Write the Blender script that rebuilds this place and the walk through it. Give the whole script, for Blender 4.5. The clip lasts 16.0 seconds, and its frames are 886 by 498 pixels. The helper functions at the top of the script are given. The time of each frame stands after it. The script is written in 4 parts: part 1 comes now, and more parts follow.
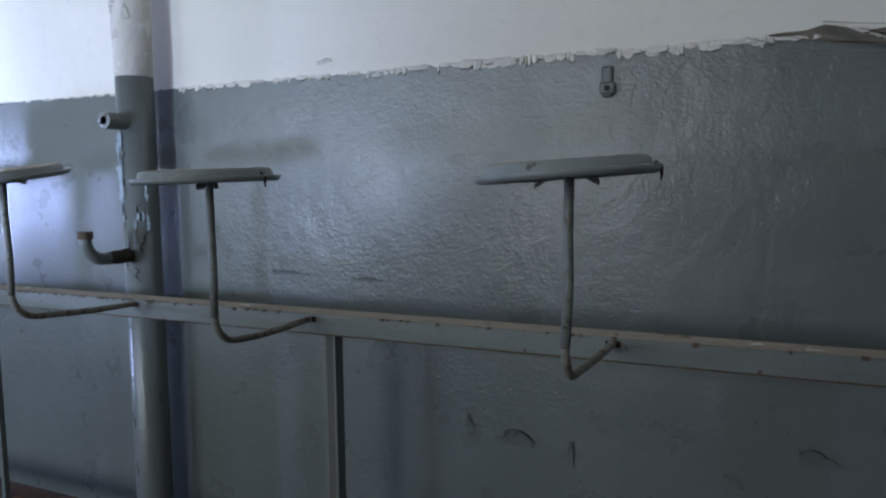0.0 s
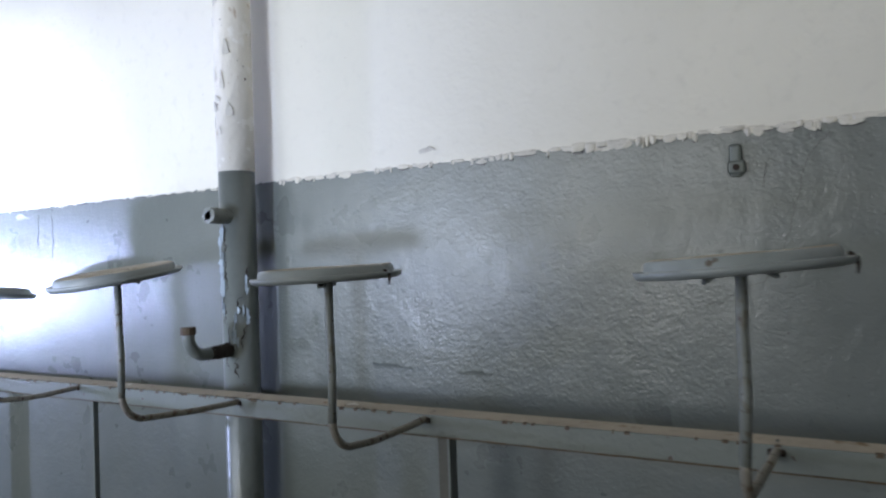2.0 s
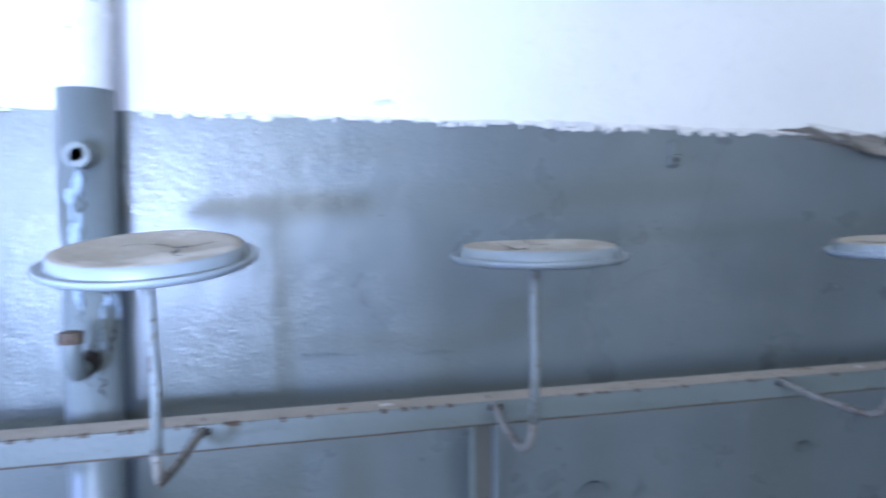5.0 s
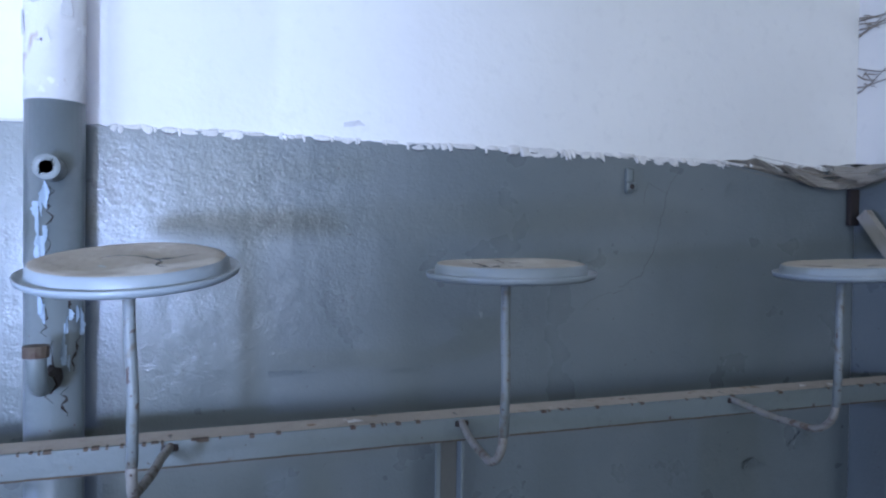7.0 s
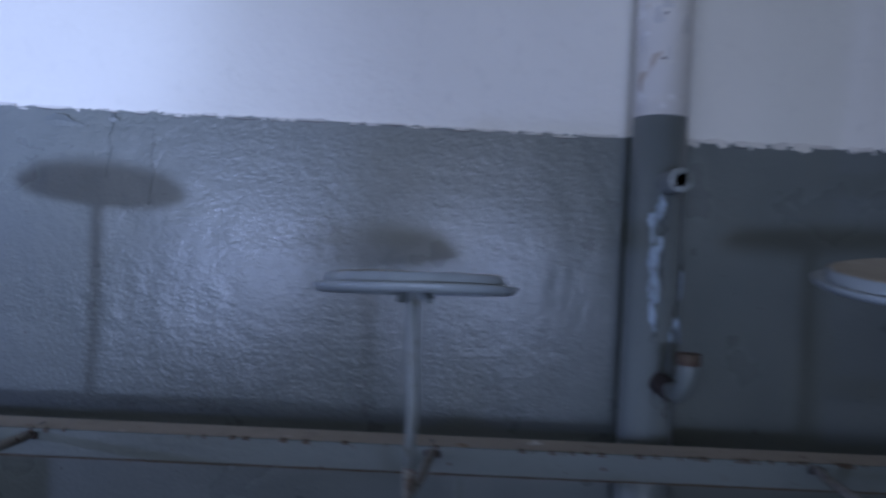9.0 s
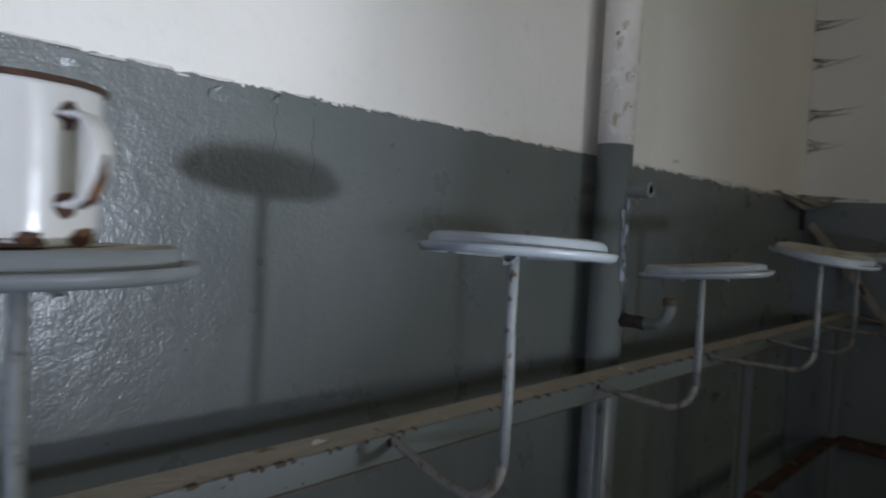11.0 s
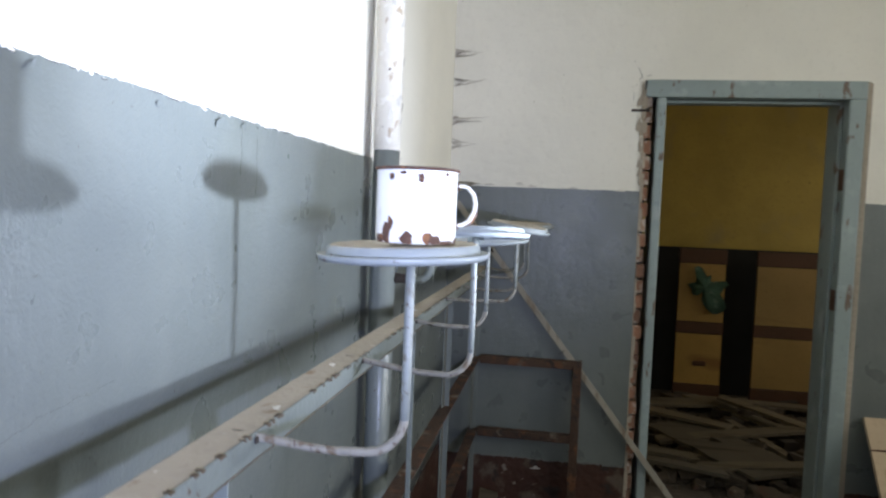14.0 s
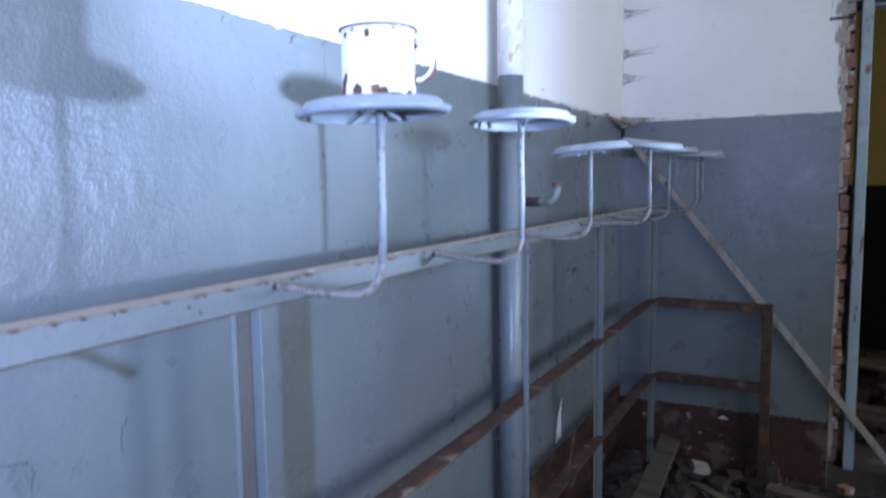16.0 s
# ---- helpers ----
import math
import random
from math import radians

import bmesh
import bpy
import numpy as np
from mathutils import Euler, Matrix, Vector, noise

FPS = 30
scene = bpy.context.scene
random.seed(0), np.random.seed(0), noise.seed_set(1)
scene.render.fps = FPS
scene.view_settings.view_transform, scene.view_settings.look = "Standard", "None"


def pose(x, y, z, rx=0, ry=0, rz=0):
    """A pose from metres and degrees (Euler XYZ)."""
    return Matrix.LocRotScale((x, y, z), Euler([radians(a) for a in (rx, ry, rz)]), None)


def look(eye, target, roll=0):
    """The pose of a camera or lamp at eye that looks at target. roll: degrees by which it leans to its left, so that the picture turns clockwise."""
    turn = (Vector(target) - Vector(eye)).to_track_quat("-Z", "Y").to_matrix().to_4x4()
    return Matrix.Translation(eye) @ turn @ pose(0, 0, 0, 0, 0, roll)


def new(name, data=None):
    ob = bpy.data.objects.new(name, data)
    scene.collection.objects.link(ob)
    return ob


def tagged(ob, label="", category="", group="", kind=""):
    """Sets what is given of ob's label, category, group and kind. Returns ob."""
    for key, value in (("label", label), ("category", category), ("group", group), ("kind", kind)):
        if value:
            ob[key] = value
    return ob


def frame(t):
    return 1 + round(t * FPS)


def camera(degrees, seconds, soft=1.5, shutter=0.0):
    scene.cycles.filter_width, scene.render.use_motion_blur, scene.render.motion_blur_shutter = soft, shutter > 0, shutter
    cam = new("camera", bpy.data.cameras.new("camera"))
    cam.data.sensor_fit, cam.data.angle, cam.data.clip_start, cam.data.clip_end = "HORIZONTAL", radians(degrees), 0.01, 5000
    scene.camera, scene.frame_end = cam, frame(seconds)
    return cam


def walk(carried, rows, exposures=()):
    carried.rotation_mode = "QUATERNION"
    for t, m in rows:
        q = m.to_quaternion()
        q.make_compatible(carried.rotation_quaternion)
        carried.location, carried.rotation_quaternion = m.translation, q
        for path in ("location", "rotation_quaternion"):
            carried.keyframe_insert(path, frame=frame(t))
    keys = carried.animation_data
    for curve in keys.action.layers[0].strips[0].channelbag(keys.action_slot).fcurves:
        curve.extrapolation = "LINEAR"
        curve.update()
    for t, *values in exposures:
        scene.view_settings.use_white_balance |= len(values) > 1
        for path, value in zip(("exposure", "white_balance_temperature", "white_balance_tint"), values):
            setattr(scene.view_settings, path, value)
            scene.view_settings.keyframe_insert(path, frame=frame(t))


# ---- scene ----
import itertools

cam = camera(65.2, 16.0, soft=2.2, shutter=0.5)
PATH = [
    (0, (-0.38, -1.152, 1.492), (-1.183, 0.67, 1.301), -0.6),
    (0.5, (-0.384, -1.171, 1.502), (-1.209, 0.641, 1.308), -1.0),
    (1, (-0.378, -1.203, 1.521), (-1.267, 0.582, 1.372), -1.3),
    (1.5, (-0.398, -1.226, 1.517), (-1.326, 0.545, 1.452), -0.6),
    (2, (-0.484, -1.136, 1.515), (-1.443, 0.619, 1.549), -2.0),
    (2.5, (-0.618, -1.117, 1.535), (-1.395, 0.726, 1.568), -0.0),
    (3, (-0.841, -1.158, 1.528), (-1.381, 0.767, 1.564), -1.3),
    (3.5, (-1.043, -1.198, 1.551), (-1.391, 0.771, 1.549), -0.9),
    (4, (-1.161, -1.14, 1.54), (-1.288, 0.856, 1.534), -2.3),
    (4.5, (-1.29, -1.107, 1.536), (-1.08, 0.881, 1.467), -0.3),
    (5, (-1.346, -1.127, 1.551), (-0.809, 0.796, 1.436), -0.2),
    (5.2, (-1.358, -1.138, 1.537), (-0.639, 0.726, 1.454), 0.1),
    (7.5, (-1.396, -1.144, 1.549), (-0.767, 0.755, 1.524), 1.7),
    (8, (-1.562, -1.153, 1.557), (-1.233, 0.82, 1.514), 1.7),
    (8.5, (-1.721, -1.143, 1.55), (-1.595, 0.853, 1.515), 2.0),
    (9, (-1.879, -1.045, 1.521), (-1.843, 0.955, 1.51), 2.9),
    (9.5, (-2.17, -0.865, 1.524), (-1.902, 1.116, 1.497), 0.2),
    (10, (-2.435, -0.829, 1.506), (-1.641, 1.006, 1.514), 0.2),
    (12.3, (-3.236, -0.678, 1.576), (-1.387, 0.061, 1.388), 5.6),
    (12.5, (-3.255, -0.647, 1.563), (-1.358, -0.034, 1.4), 4.9),
    (13, (-3.351, -0.584, 1.559), (-1.367, -0.369, 1.429), 2.4),
    (13.5, (-3.47, -0.524, 1.574), (-1.485, -0.294, 1.488), -0.0),
    (14, (-3.522, -0.563, 1.547), (-1.551, -0.236, 1.439), 2.3),
    (14.5, (-3.489, -0.732, 1.521), (-1.59, -0.111, 1.437), 2.2),
    (15, (-3.443, -0.854, 1.515), (-1.644, 0.002, 1.346), 1.5),
    (15.5, (-3.452, -0.865, 1.494), (-1.683, 0.058, 1.367), 0.1),
    (16, (-3.484, -0.872, 1.416), (-1.735, 0.078, 1.217), -0.8),
]
EXPOSURES = [(0, -1.55, 5700, 9), (0.5, -1.25, 5800, 9), (1.5, -1.1, 6050, 9), (3.5, -1.48, 6500, 10), (4.0, -1.1, 5900, 10), (4.5, -0.25, 5450, 13), (5.2, -0.2, 4800, 15), (7.4, -1.25, 5000, 15),
             (8.5, -2.45, 5150, 17), (9.5, -3.3, 5200, 18), (10.3, -3.25, 5200, 15), (12.3, -2.0, 11800, -6), (13.4, -0.9, 7900, 1), (14.0, -0.8, 6700, 7), (15.0, -0.72, 5450, 13), (16.0, -0.8, 5250, 15)]
walk(cam, [(t, look(e, g, r)) for t, e, g, r in PATH], EXPOSURES)

# ---------------------------------------------------------------- world and lights
world = bpy.data.worlds.new("sky")
scene.world = world
world.use_nodes = True
wn = world.node_tree
sky = wn.nodes.new("ShaderNodeTexSky")
sky.sky_type, sky.sun_disc = "NISHITA", False
sky.sun_elevation, sky.sun_rotation = radians(38), radians(200)
wn.links.new(sky.outputs[0], wn.nodes["Background"].inputs[0])
wn.nodes["Background"].inputs[1].default_value = 0.10


def area(name, m, w, h, watts, colour):
    d = bpy.data.lights.new(name, "AREA")
    d.shape, d.size, d.size_y, d.energy, d.color = "RECTANGLE", w, h, watts, colour
    d.spread = radians(125)
    ob = new(name, d)
    ob.matrix_world = m
    return ob


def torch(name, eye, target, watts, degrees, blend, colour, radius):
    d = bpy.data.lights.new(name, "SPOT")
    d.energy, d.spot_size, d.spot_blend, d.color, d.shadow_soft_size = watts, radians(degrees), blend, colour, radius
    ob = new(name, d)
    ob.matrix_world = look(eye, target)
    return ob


DAY = ((0.84, 0.91, 1.0), (0.88, 0.94, 1.0), (1.0, 0.98, 0.93))
WINDOWS = (-5.35, -3.6, -1.7)
for wx, watts, tone in zip(WINDOWS, (36, 74, 46), DAY):
    area("window_daylight", look((wx, -4.45, 1.95), (wx, 0, 2.1)), 1.2, 1.45, watts, tone)
# lamp added at an unseen side opening to brighten the next room
area("far_room_fill", look((1.4, -4.6, 1.7), (1.4, -2.0, 1.2)), 1.2, 1.3, 18, (1.0, 0.93, 0.78))
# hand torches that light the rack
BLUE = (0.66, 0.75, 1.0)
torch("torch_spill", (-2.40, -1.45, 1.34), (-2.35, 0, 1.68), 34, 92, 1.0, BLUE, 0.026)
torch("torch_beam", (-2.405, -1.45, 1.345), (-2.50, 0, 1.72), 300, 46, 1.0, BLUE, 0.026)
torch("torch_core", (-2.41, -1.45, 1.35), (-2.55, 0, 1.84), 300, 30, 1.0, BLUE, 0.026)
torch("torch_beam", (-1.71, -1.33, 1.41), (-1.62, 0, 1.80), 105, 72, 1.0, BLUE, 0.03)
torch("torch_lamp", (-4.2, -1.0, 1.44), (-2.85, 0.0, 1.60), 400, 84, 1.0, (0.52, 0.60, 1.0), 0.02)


# ---------------------------------------------------------------- materials
def mat(name, base, rough=0.6, metal=0.0, spots=(), bump=(), spec=0.5, vary=0.12, grain=40.0, island=0.0, objrand=0.0):
    """spots: (colour, scale, threshold, softness, detail, stretch) patches of another colour; bump: (scale, metres, detail, stretch)."""
    m = bpy.data.materials.new(name)
    m.use_nodes = True
    nt = m.node_tree
    n, l = nt.nodes, nt.links
    b = n["Principled BSDF"]
    b.inputs["Roughness"].default_value, b.inputs["Metallic"].default_value = rough, metal
    b.inputs["Specular IOR Level"].default_value = spec
    tc = n.new("ShaderNodeNewGeometry")

    def tex(scale, detail, stretch=(1, 1, 1)):
        mp = n.new("ShaderNodeMapping")
        mp.inputs["Scale"].default_value = stretch
        l.new(tc.outputs["Position"], mp.inputs[0])
        t = n.new("ShaderNodeTexNoise")
        t.inputs["Scale"].default_value, t.inputs["Detail"].default_value = scale, detail
        l.new(mp.outputs[0], t.inputs["Vector"])
        return t.outputs["Fac"]

    def mix(a, c, fac):
        x = n.new("ShaderNodeMix")
        x.data_type = "RGBA"
        for sock, v in ((x.inputs["A"], a), (x.inputs["B"], c), (x.inputs["Factor"], fac)):
            if isinstance(v, (tuple, list)):
                sock.default_value = (*v, 1)
            elif isinstance(v, float):
                sock.default_value = v
            else:
                l.new(v, sock)
        return x.outputs["Result"]

    def ramp(fac, lo, hi):
        r = n.new("ShaderNodeMapRange")
        r.inputs["From Min"].default_value, r.inputs["From Max"].default_value = lo, hi
        l.new(fac, r.inputs["Value"])
        return r.outputs[0]

    dark, lite = tuple(c * (1 - vary) for c in base), tuple(min(1, c * (1 + vary)) for c in base)
    col = mix(dark, lite, ramp(tex(2.3, 5.0), 0.3, 0.7))
    col = mix(col, tuple(c * (1 - 1.4 * vary) for c in base), ramp(tex(grain, 4.0), 0.55, 0.85))
    for colour, scale, thr, soft, detail, stretch in spots:
        fac = ramp(tex(scale, detail, stretch), thr, thr + soft)
        col = mix(col, colour, fac)
    if island or objrand:
        src = tc.outputs["Random Per Island"] if island else n.new("ShaderNodeObjectInfo").outputs["Random"]
        k = island or objrand
        h = n.new("ShaderNodeHueSaturation")
        l.new(ramp(src, 0.0, 1.0), h.inputs["Fac"])
        h.inputs["Value"].default_value = 1 - k
        h.inputs["Saturation"].default_value = 0.85
        l.new(col, h.inputs["Color"])
        col = h.outputs[0]
    l.new(col, b.inputs["Base Color"])
    rr = n.new("ShaderNodeMapRange")
    rr.inputs["To Min"].default_value, rr.inputs["To Max"].default_value = max(0.05, rough - 0.1), min(1, rough + 0.12)
    l.new(tex(9.0, 4.0), rr.inputs["Value"])
    l.new(rr.outputs[0], b.inputs["Roughness"])
    prev = None
    for scale, metres, detail, stretch in bump:
        bp = n.new("ShaderNodeBump")
        bp.inputs["Distance"].default_value, bp.inputs["Strength"].default_value = metres, 1.0
        l.new(tex(scale, detail, stretch), bp.inputs["Height"])
        if prev:
            l.new(prev, bp.inputs["Normal"])
        prev = bp.outputs[0]
    if prev:
        l.new(prev, b.inputs["Normal"])
    return m


U = (1, 1, 1)
GREY = (0.140, 0.156, 0.149)
M_WHITE = mat("limewash", (0.76, 0.735, 0.66), 0.85, spots=[((0.60, 0.56, 0.46), 3.1, 0.66, 0.2, 6.0, (1, 1, 0.35)), ((0.42, 0.38, 0.3), 55, 0.74, 0.03, 3.0, U)],
              bump=[(14, 0.004, 3.0, U), (120, 0.0006, 2.0, U)], spec=0.25, vary=0.05)
M_GREY = mat("oil_paint", GREY, 0.29, spots=[((0.122, 0.136, 0.124), 3.6, 0.48, 0.22, 7.0, (1, 1, 0.3)), ((0.165, 0.179, 0.167), 6.0, 0.45, 0.45, 3.0, U), ((0.08, 0.08, 0.07), 110, 0.735, 0.03, 2.0, U)],
             bump=[(9, 0.0022, 2.0, U), (28, 0.0011, 1.0, (1, 1, 0.5)), (48, 0.0007, 2.0, (0.8, 1.0, 1.1)), (135, 0.00052, 2.0, U), (270, 0.0004, 2.0, U)], spec=0.6, vary=0.07, grain=150.0)
M_RED = mat("red_dado_paint", (0.046, 0.016, 0.008), 0.6, spots=[((0.10, 0.075, 0.055), 7, 0.56, 0.08, 6.0, U), ((0.22, 0.19, 0.16), 19, 0.66, 0.02, 6.0, U), ((0.02, 0.012, 0.009), 11, 0.58, 0.06, 5.0, U)], bump=[(30, 0.006, 5.0, U)], vary=0.3)
M_PLASTER = mat("broken_plaster", (0.36, 0.31, 0.245), 0.95, bump=[(45, 0.006, 5.0, U)], vary=0.2)
M_CEIL = mat("ceiling_white", (0.72, 0.70, 0.65), 0.9, bump=[(20, 0.003, 3.0, U)], vary=0.06)
M_BRICK = mat("brick_clay", (0.30, 0.15, 0.09), 0.9, spots=[((0.55, 0.47, 0.40), 22, 0.54, 0.1, 4.0, U)], bump=[(90, 0.003, 4.0, U)], vary=0.2, objrand=0.35)
M_MORTAR = mat("mortar", (0.13, 0.11, 0.09), 0.95, bump=[(80, 0.004, 4.0, U)])
M_IRON_G = mat("painted_iron", (0.143, 0.160, 0.148), 0.45, spots=[((0.12, 0.10, 0.07), 26, 0.68, 0.06, 6.0, U), ((0.07, 0.045, 0.03), 90, 0.70, 0.03, 3.0, U)], bump=[(120, 0.0012, 3.0, U)], vary=0.12)
M_DUST = mat("rail_dust", (0.40, 0.345, 0.27), 0.9, spots=[((0.22, 0.14, 0.075), 24, 0.64, 0.08, 6.0, U), ((0.56, 0.50, 0.42), 45, 0.7, 0.05, 3.0, U)], bump=[(90, 0.003, 4.0, U)], vary=0.15)
M_RUST = mat("rusty_iron", (0.055, 0.028, 0.015), 0.8, spots=[((0.11, 0.045, 0.018), 15, 0.54, 0.08, 6.0, U), ((0.20, 0.165, 0.125), 11, 0.60, 0.06, 7.0, U), ((0.025, 0.015, 0.011), 28, 0.58, 0.05, 5.0, U)], bump=[(70, 0.004, 5.0, U)], vary=0.3)
# rusty inner iron with the shade of the angle put into its colour
M_INNER = mat("shaded_worn_iron", (0.085, 0.082, 0.066), 0.7, spots=[((0.06, 0.042, 0.028), 40, 0.6, 0.08, 5.0, (1, 1, 0.4))], bump=[(120, 0.0012, 3.0, U)], vary=0.2)
M_ROD = mat("rod_iron", (0.19, 0.205, 0.19), 0.5, spots=[((0.13, 0.115, 0.085), 70, 0.55, 0.15, 4.0, U), ((0.07, 0.048, 0.03), 150, 0.62, 0.05, 3.0, U)], bump=[(160, 0.001, 3.0, U)], vary=0.12)
M_RODRUST = mat("rod_rust", (0.082, 0.058, 0.034), 0.8, spots=[((0.06, 0.035, 0.02), 60, 0.56, 0.06, 4.0, U)], bump=[(160, 0.0014, 3.0, U)], vary=0.2)
M_BEND = mat("worn_rod", (0.20, 0.187, 0.155), 0.7, spots=[((0.11, 0.08, 0.05), 75, 0.53, 0.12, 6.0, U), ((0.06, 0.035, 0.02), 110, 0.64, 0.04, 3.0, U)], bump=[(160, 0.0014, 3.0, U)], vary=0.2)
M_PLATE = mat("plate_paint", (0.24, 0.265, 0.265), 0.38, spots=[((0.10, 0.08, 0.06), 50, 0.70, 0.03, 5.0, U)], bump=[(80, 0.001, 3.0, U)], vary=0.1)
M_PLATETOP = mat("plate_dust", (0.36, 0.315, 0.24), 0.8, spots=[((0.56, 0.52, 0.44), 13, 0.55, 0.15, 5.0, U), ((0.17, 0.12, 0.08), 46, 0.69, 0.04, 4.0, U)], bump=[(60, 0.002, 4.0, U)], vary=0.14)
M_PIPEG = mat("pipe_grey", (0.145, 0.162, 0.155), 0.3, spots=[((0.09, 0.06, 0.04), 60, 0.72, 0.02, 4.0, U)], bump=[(50, 0.0015, 3.0, U)], vary=0.1)
M_PIPEW = mat("pipe_white", (0.74, 0.70, 0.61), 0.7, spots=[((0.50, 0.41, 0.30), 32, 0.63, 0.05, 6.0, (1, 1, 0.5)), ((0.80, 0.77, 0.70), 26, 0.60, 0.03, 5.0, U), ((0.10, 0.06, 0.04), 48, 0.71, 0.02, 4.0, U)], bump=[(40, 0.004, 5.0, U)], vary=0.1)
M_FLAKEW = mat("flake_white", (0.72, 0.69, 0.62), 0.85, bump=[(90, 0.002, 3.0, U)], vary=0.1, island=0.2)
M_OLDPAINT = mat("old_blue_paint", (0.30, 0.36, 0.41), 0.6, bump=[(90, 0.002, 3.0, U)], vary=0.12)
M_DARK = mat("dark_rust", (0.028, 0.02, 0.015), 0.85, bump=[(120, 0.002, 4.0, U)])
M_ENAMEL = mat("white_enamel", (0.80, 0.80, 0.76), 0.16, spots=[((0.62, 0.58, 0.48), 35, 0.66, 0.08, 5.0, (1, 1, 0.4))], bump=[(30, 0.0006, 2.0, U)], spec=0.6, vary=0.03)
M_CHIP = mat("enamel_chip_rust", (0.085, 0.045, 0.03), 0.85, spots=[((0.2, 0.09, 0.04), 90, 0.55, 0.06, 4.0, U)], bump=[(220, 0.001, 3.0, U)])
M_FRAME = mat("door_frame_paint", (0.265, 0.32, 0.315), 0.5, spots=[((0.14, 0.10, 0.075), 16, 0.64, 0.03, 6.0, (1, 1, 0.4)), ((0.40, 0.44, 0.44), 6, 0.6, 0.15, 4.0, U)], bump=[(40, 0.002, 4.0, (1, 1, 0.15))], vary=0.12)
M_WOOD = mat("old_wood", (0.17, 0.135, 0.085), 0.8, spots=[((0.08, 0.06, 0.035), 14, 0.54, 0.14, 6.0, (1, 0.12, 1))], bump=[(60, 0.002, 4.0, (1, 0.1, 1))], vary=0.18, objrand=0.45)
M_LATH = mat("lath_wood", (0.29, 0.265, 0.215), 0.8, spots=[((0.2, 0.16, 0.115), 22, 0.55, 0.1, 5.0, (1, 1, 0.2))], bump=[(60, 0.0015, 4.0, (1, 1, 0.15))], vary=0.15)
M_TABLE = mat("pale_boards", (0.47, 0.36, 0.235), 0.65, spots=[((0.30, 0.20, 0.11), 10, 0.58, 0.12, 6.0, (0.15, 1, 1))], bump=[(50, 0.0015, 4.0, (0.15, 1, 1))], vary=0.15)
M_OCHRE = mat("ochre_paint", (0.46, 0.33, 0.075), 0.6, spots=[((0.38, 0.29, 0.11), 3, 0.55, 0.2, 6.0, U), ((0.20, 0.14, 0.05), 36, 0.72, 0.03, 3.0, U)], bump=[(12, 0.004, 4.0, U)], vary=0.14)
M_YWOOD = mat("yellow_ply", (0.50, 0.30, 0.07), 0.5, spots=[((0.30, 0.15, 0.04), 6, 0.58, 0.14, 6.0, (1, 0.3, 1))], bump=[(30, 0.001, 3.0, U)], vary=0.15, objrand=0.45)
M_BROWN = mat("brown_stain", (0.085, 0.036, 0.018), 0.5, bump=[(40, 0.001, 3.0, U)], vary=0.2)
# near-black that stands for the shade inside the sideboard's open bays
M_BLACK = mat("bay_shade_black", (0.008, 0.007, 0.006), 0.8, bump=[(40, 0.001, 3.0, U)], vary=0.2)
M_CLOTH = mat("green_cloth", (0.13, 0.25, 0.19), 0.9, spots=[((0.24, 0.36, 0.29), 20, 0.56, 0.1, 4.0, U)], bump=[(300, 0.001, 2.0, U)], vary=0.15)
M_FLOOR = mat("dirty_floor", (0.062, 0.048, 0.034), 0.95, spots=[((0.12, 0.10, 0.078), 6, 0.6, 0.12, 6.0, U), ((0.07, 0.055, 0.04), 16, 0.6, 0.08, 5.0, U)], bump=[(30, 0.01, 5.0, U)], vary=0.2)
M_RUBBLE = mat("rubble", (0.075, 0.054, 0.036), 0.95, spots=[((0.20, 0.165, 0.125), 14, 0.63, 0.08, 5.0, U), ((0.085, 0.045, 0.027), 11, 0.60, 0.06, 5.0, U)], bump=[(90, 0.004, 4.0, U)], vary=0.3, island=0.7)
M_WEB = mat("dusty_cobweb", (0.27, 0.23, 0.17), 0.95, vary=0.2)
M_CRACK = mat("crack_gap", (0.085, 0.085, 0.078), 0.95, vary=0.2)
M_CONC = mat("exterior_ground", (0.2, 0.2, 0.17), 0.95, bump=[(3, 0.02, 4.0, U)], vary=0.2)
M_WIN = mat("window_paint", (0.7, 0.7, 0.66), 0.5, spots=[((0.35, 0.3, 0.24), 20, 0.66, 0.04, 5.0, U)], vary=0.08)
M_GLASS = bpy.data.materials.new("window_glass")
M_GLASS.use_nodes = True
gb = M_GLASS.node_tree.nodes["Principled BSDF"]
gb.inputs["Roughness"].default_value, gb.inputs["Transmission Weight"].default_value = 0.03, 1.0


# ---------------------------------------------------------------- mesh helpers
def link(name, bm, material, parent=None, smooth=False):
    me = bpy.data.meshes.new(name)
    bmesh.ops.recalc_face_normals(bm, faces=bm.faces)
    bm.to_mesh(me)
    bm.free()
    for mm in (material if isinstance(material, (list, tuple)) else [material]):
        me.materials.append(mm)
    if smooth:
        for p in me.polygons:
            p.use_smooth = True
    ob = new(name, me)
    if parent:
        ob.parent = parent
    return ob


def part(name, bm, material, parent, label="", smooth=False):
    return tagged(link(name, bm, material, parent, smooth), label)


def structure(name, bm, material, label, category):
    return tagged(link(name, bm, material), label, category, kind="structure")


def thing(name, label, category, group="", m=None):
    ob = new(name)
    ob.empty_display_size = 0.1
    if m:
        ob.matrix_world = m
    return tagged(ob, label, category, group)


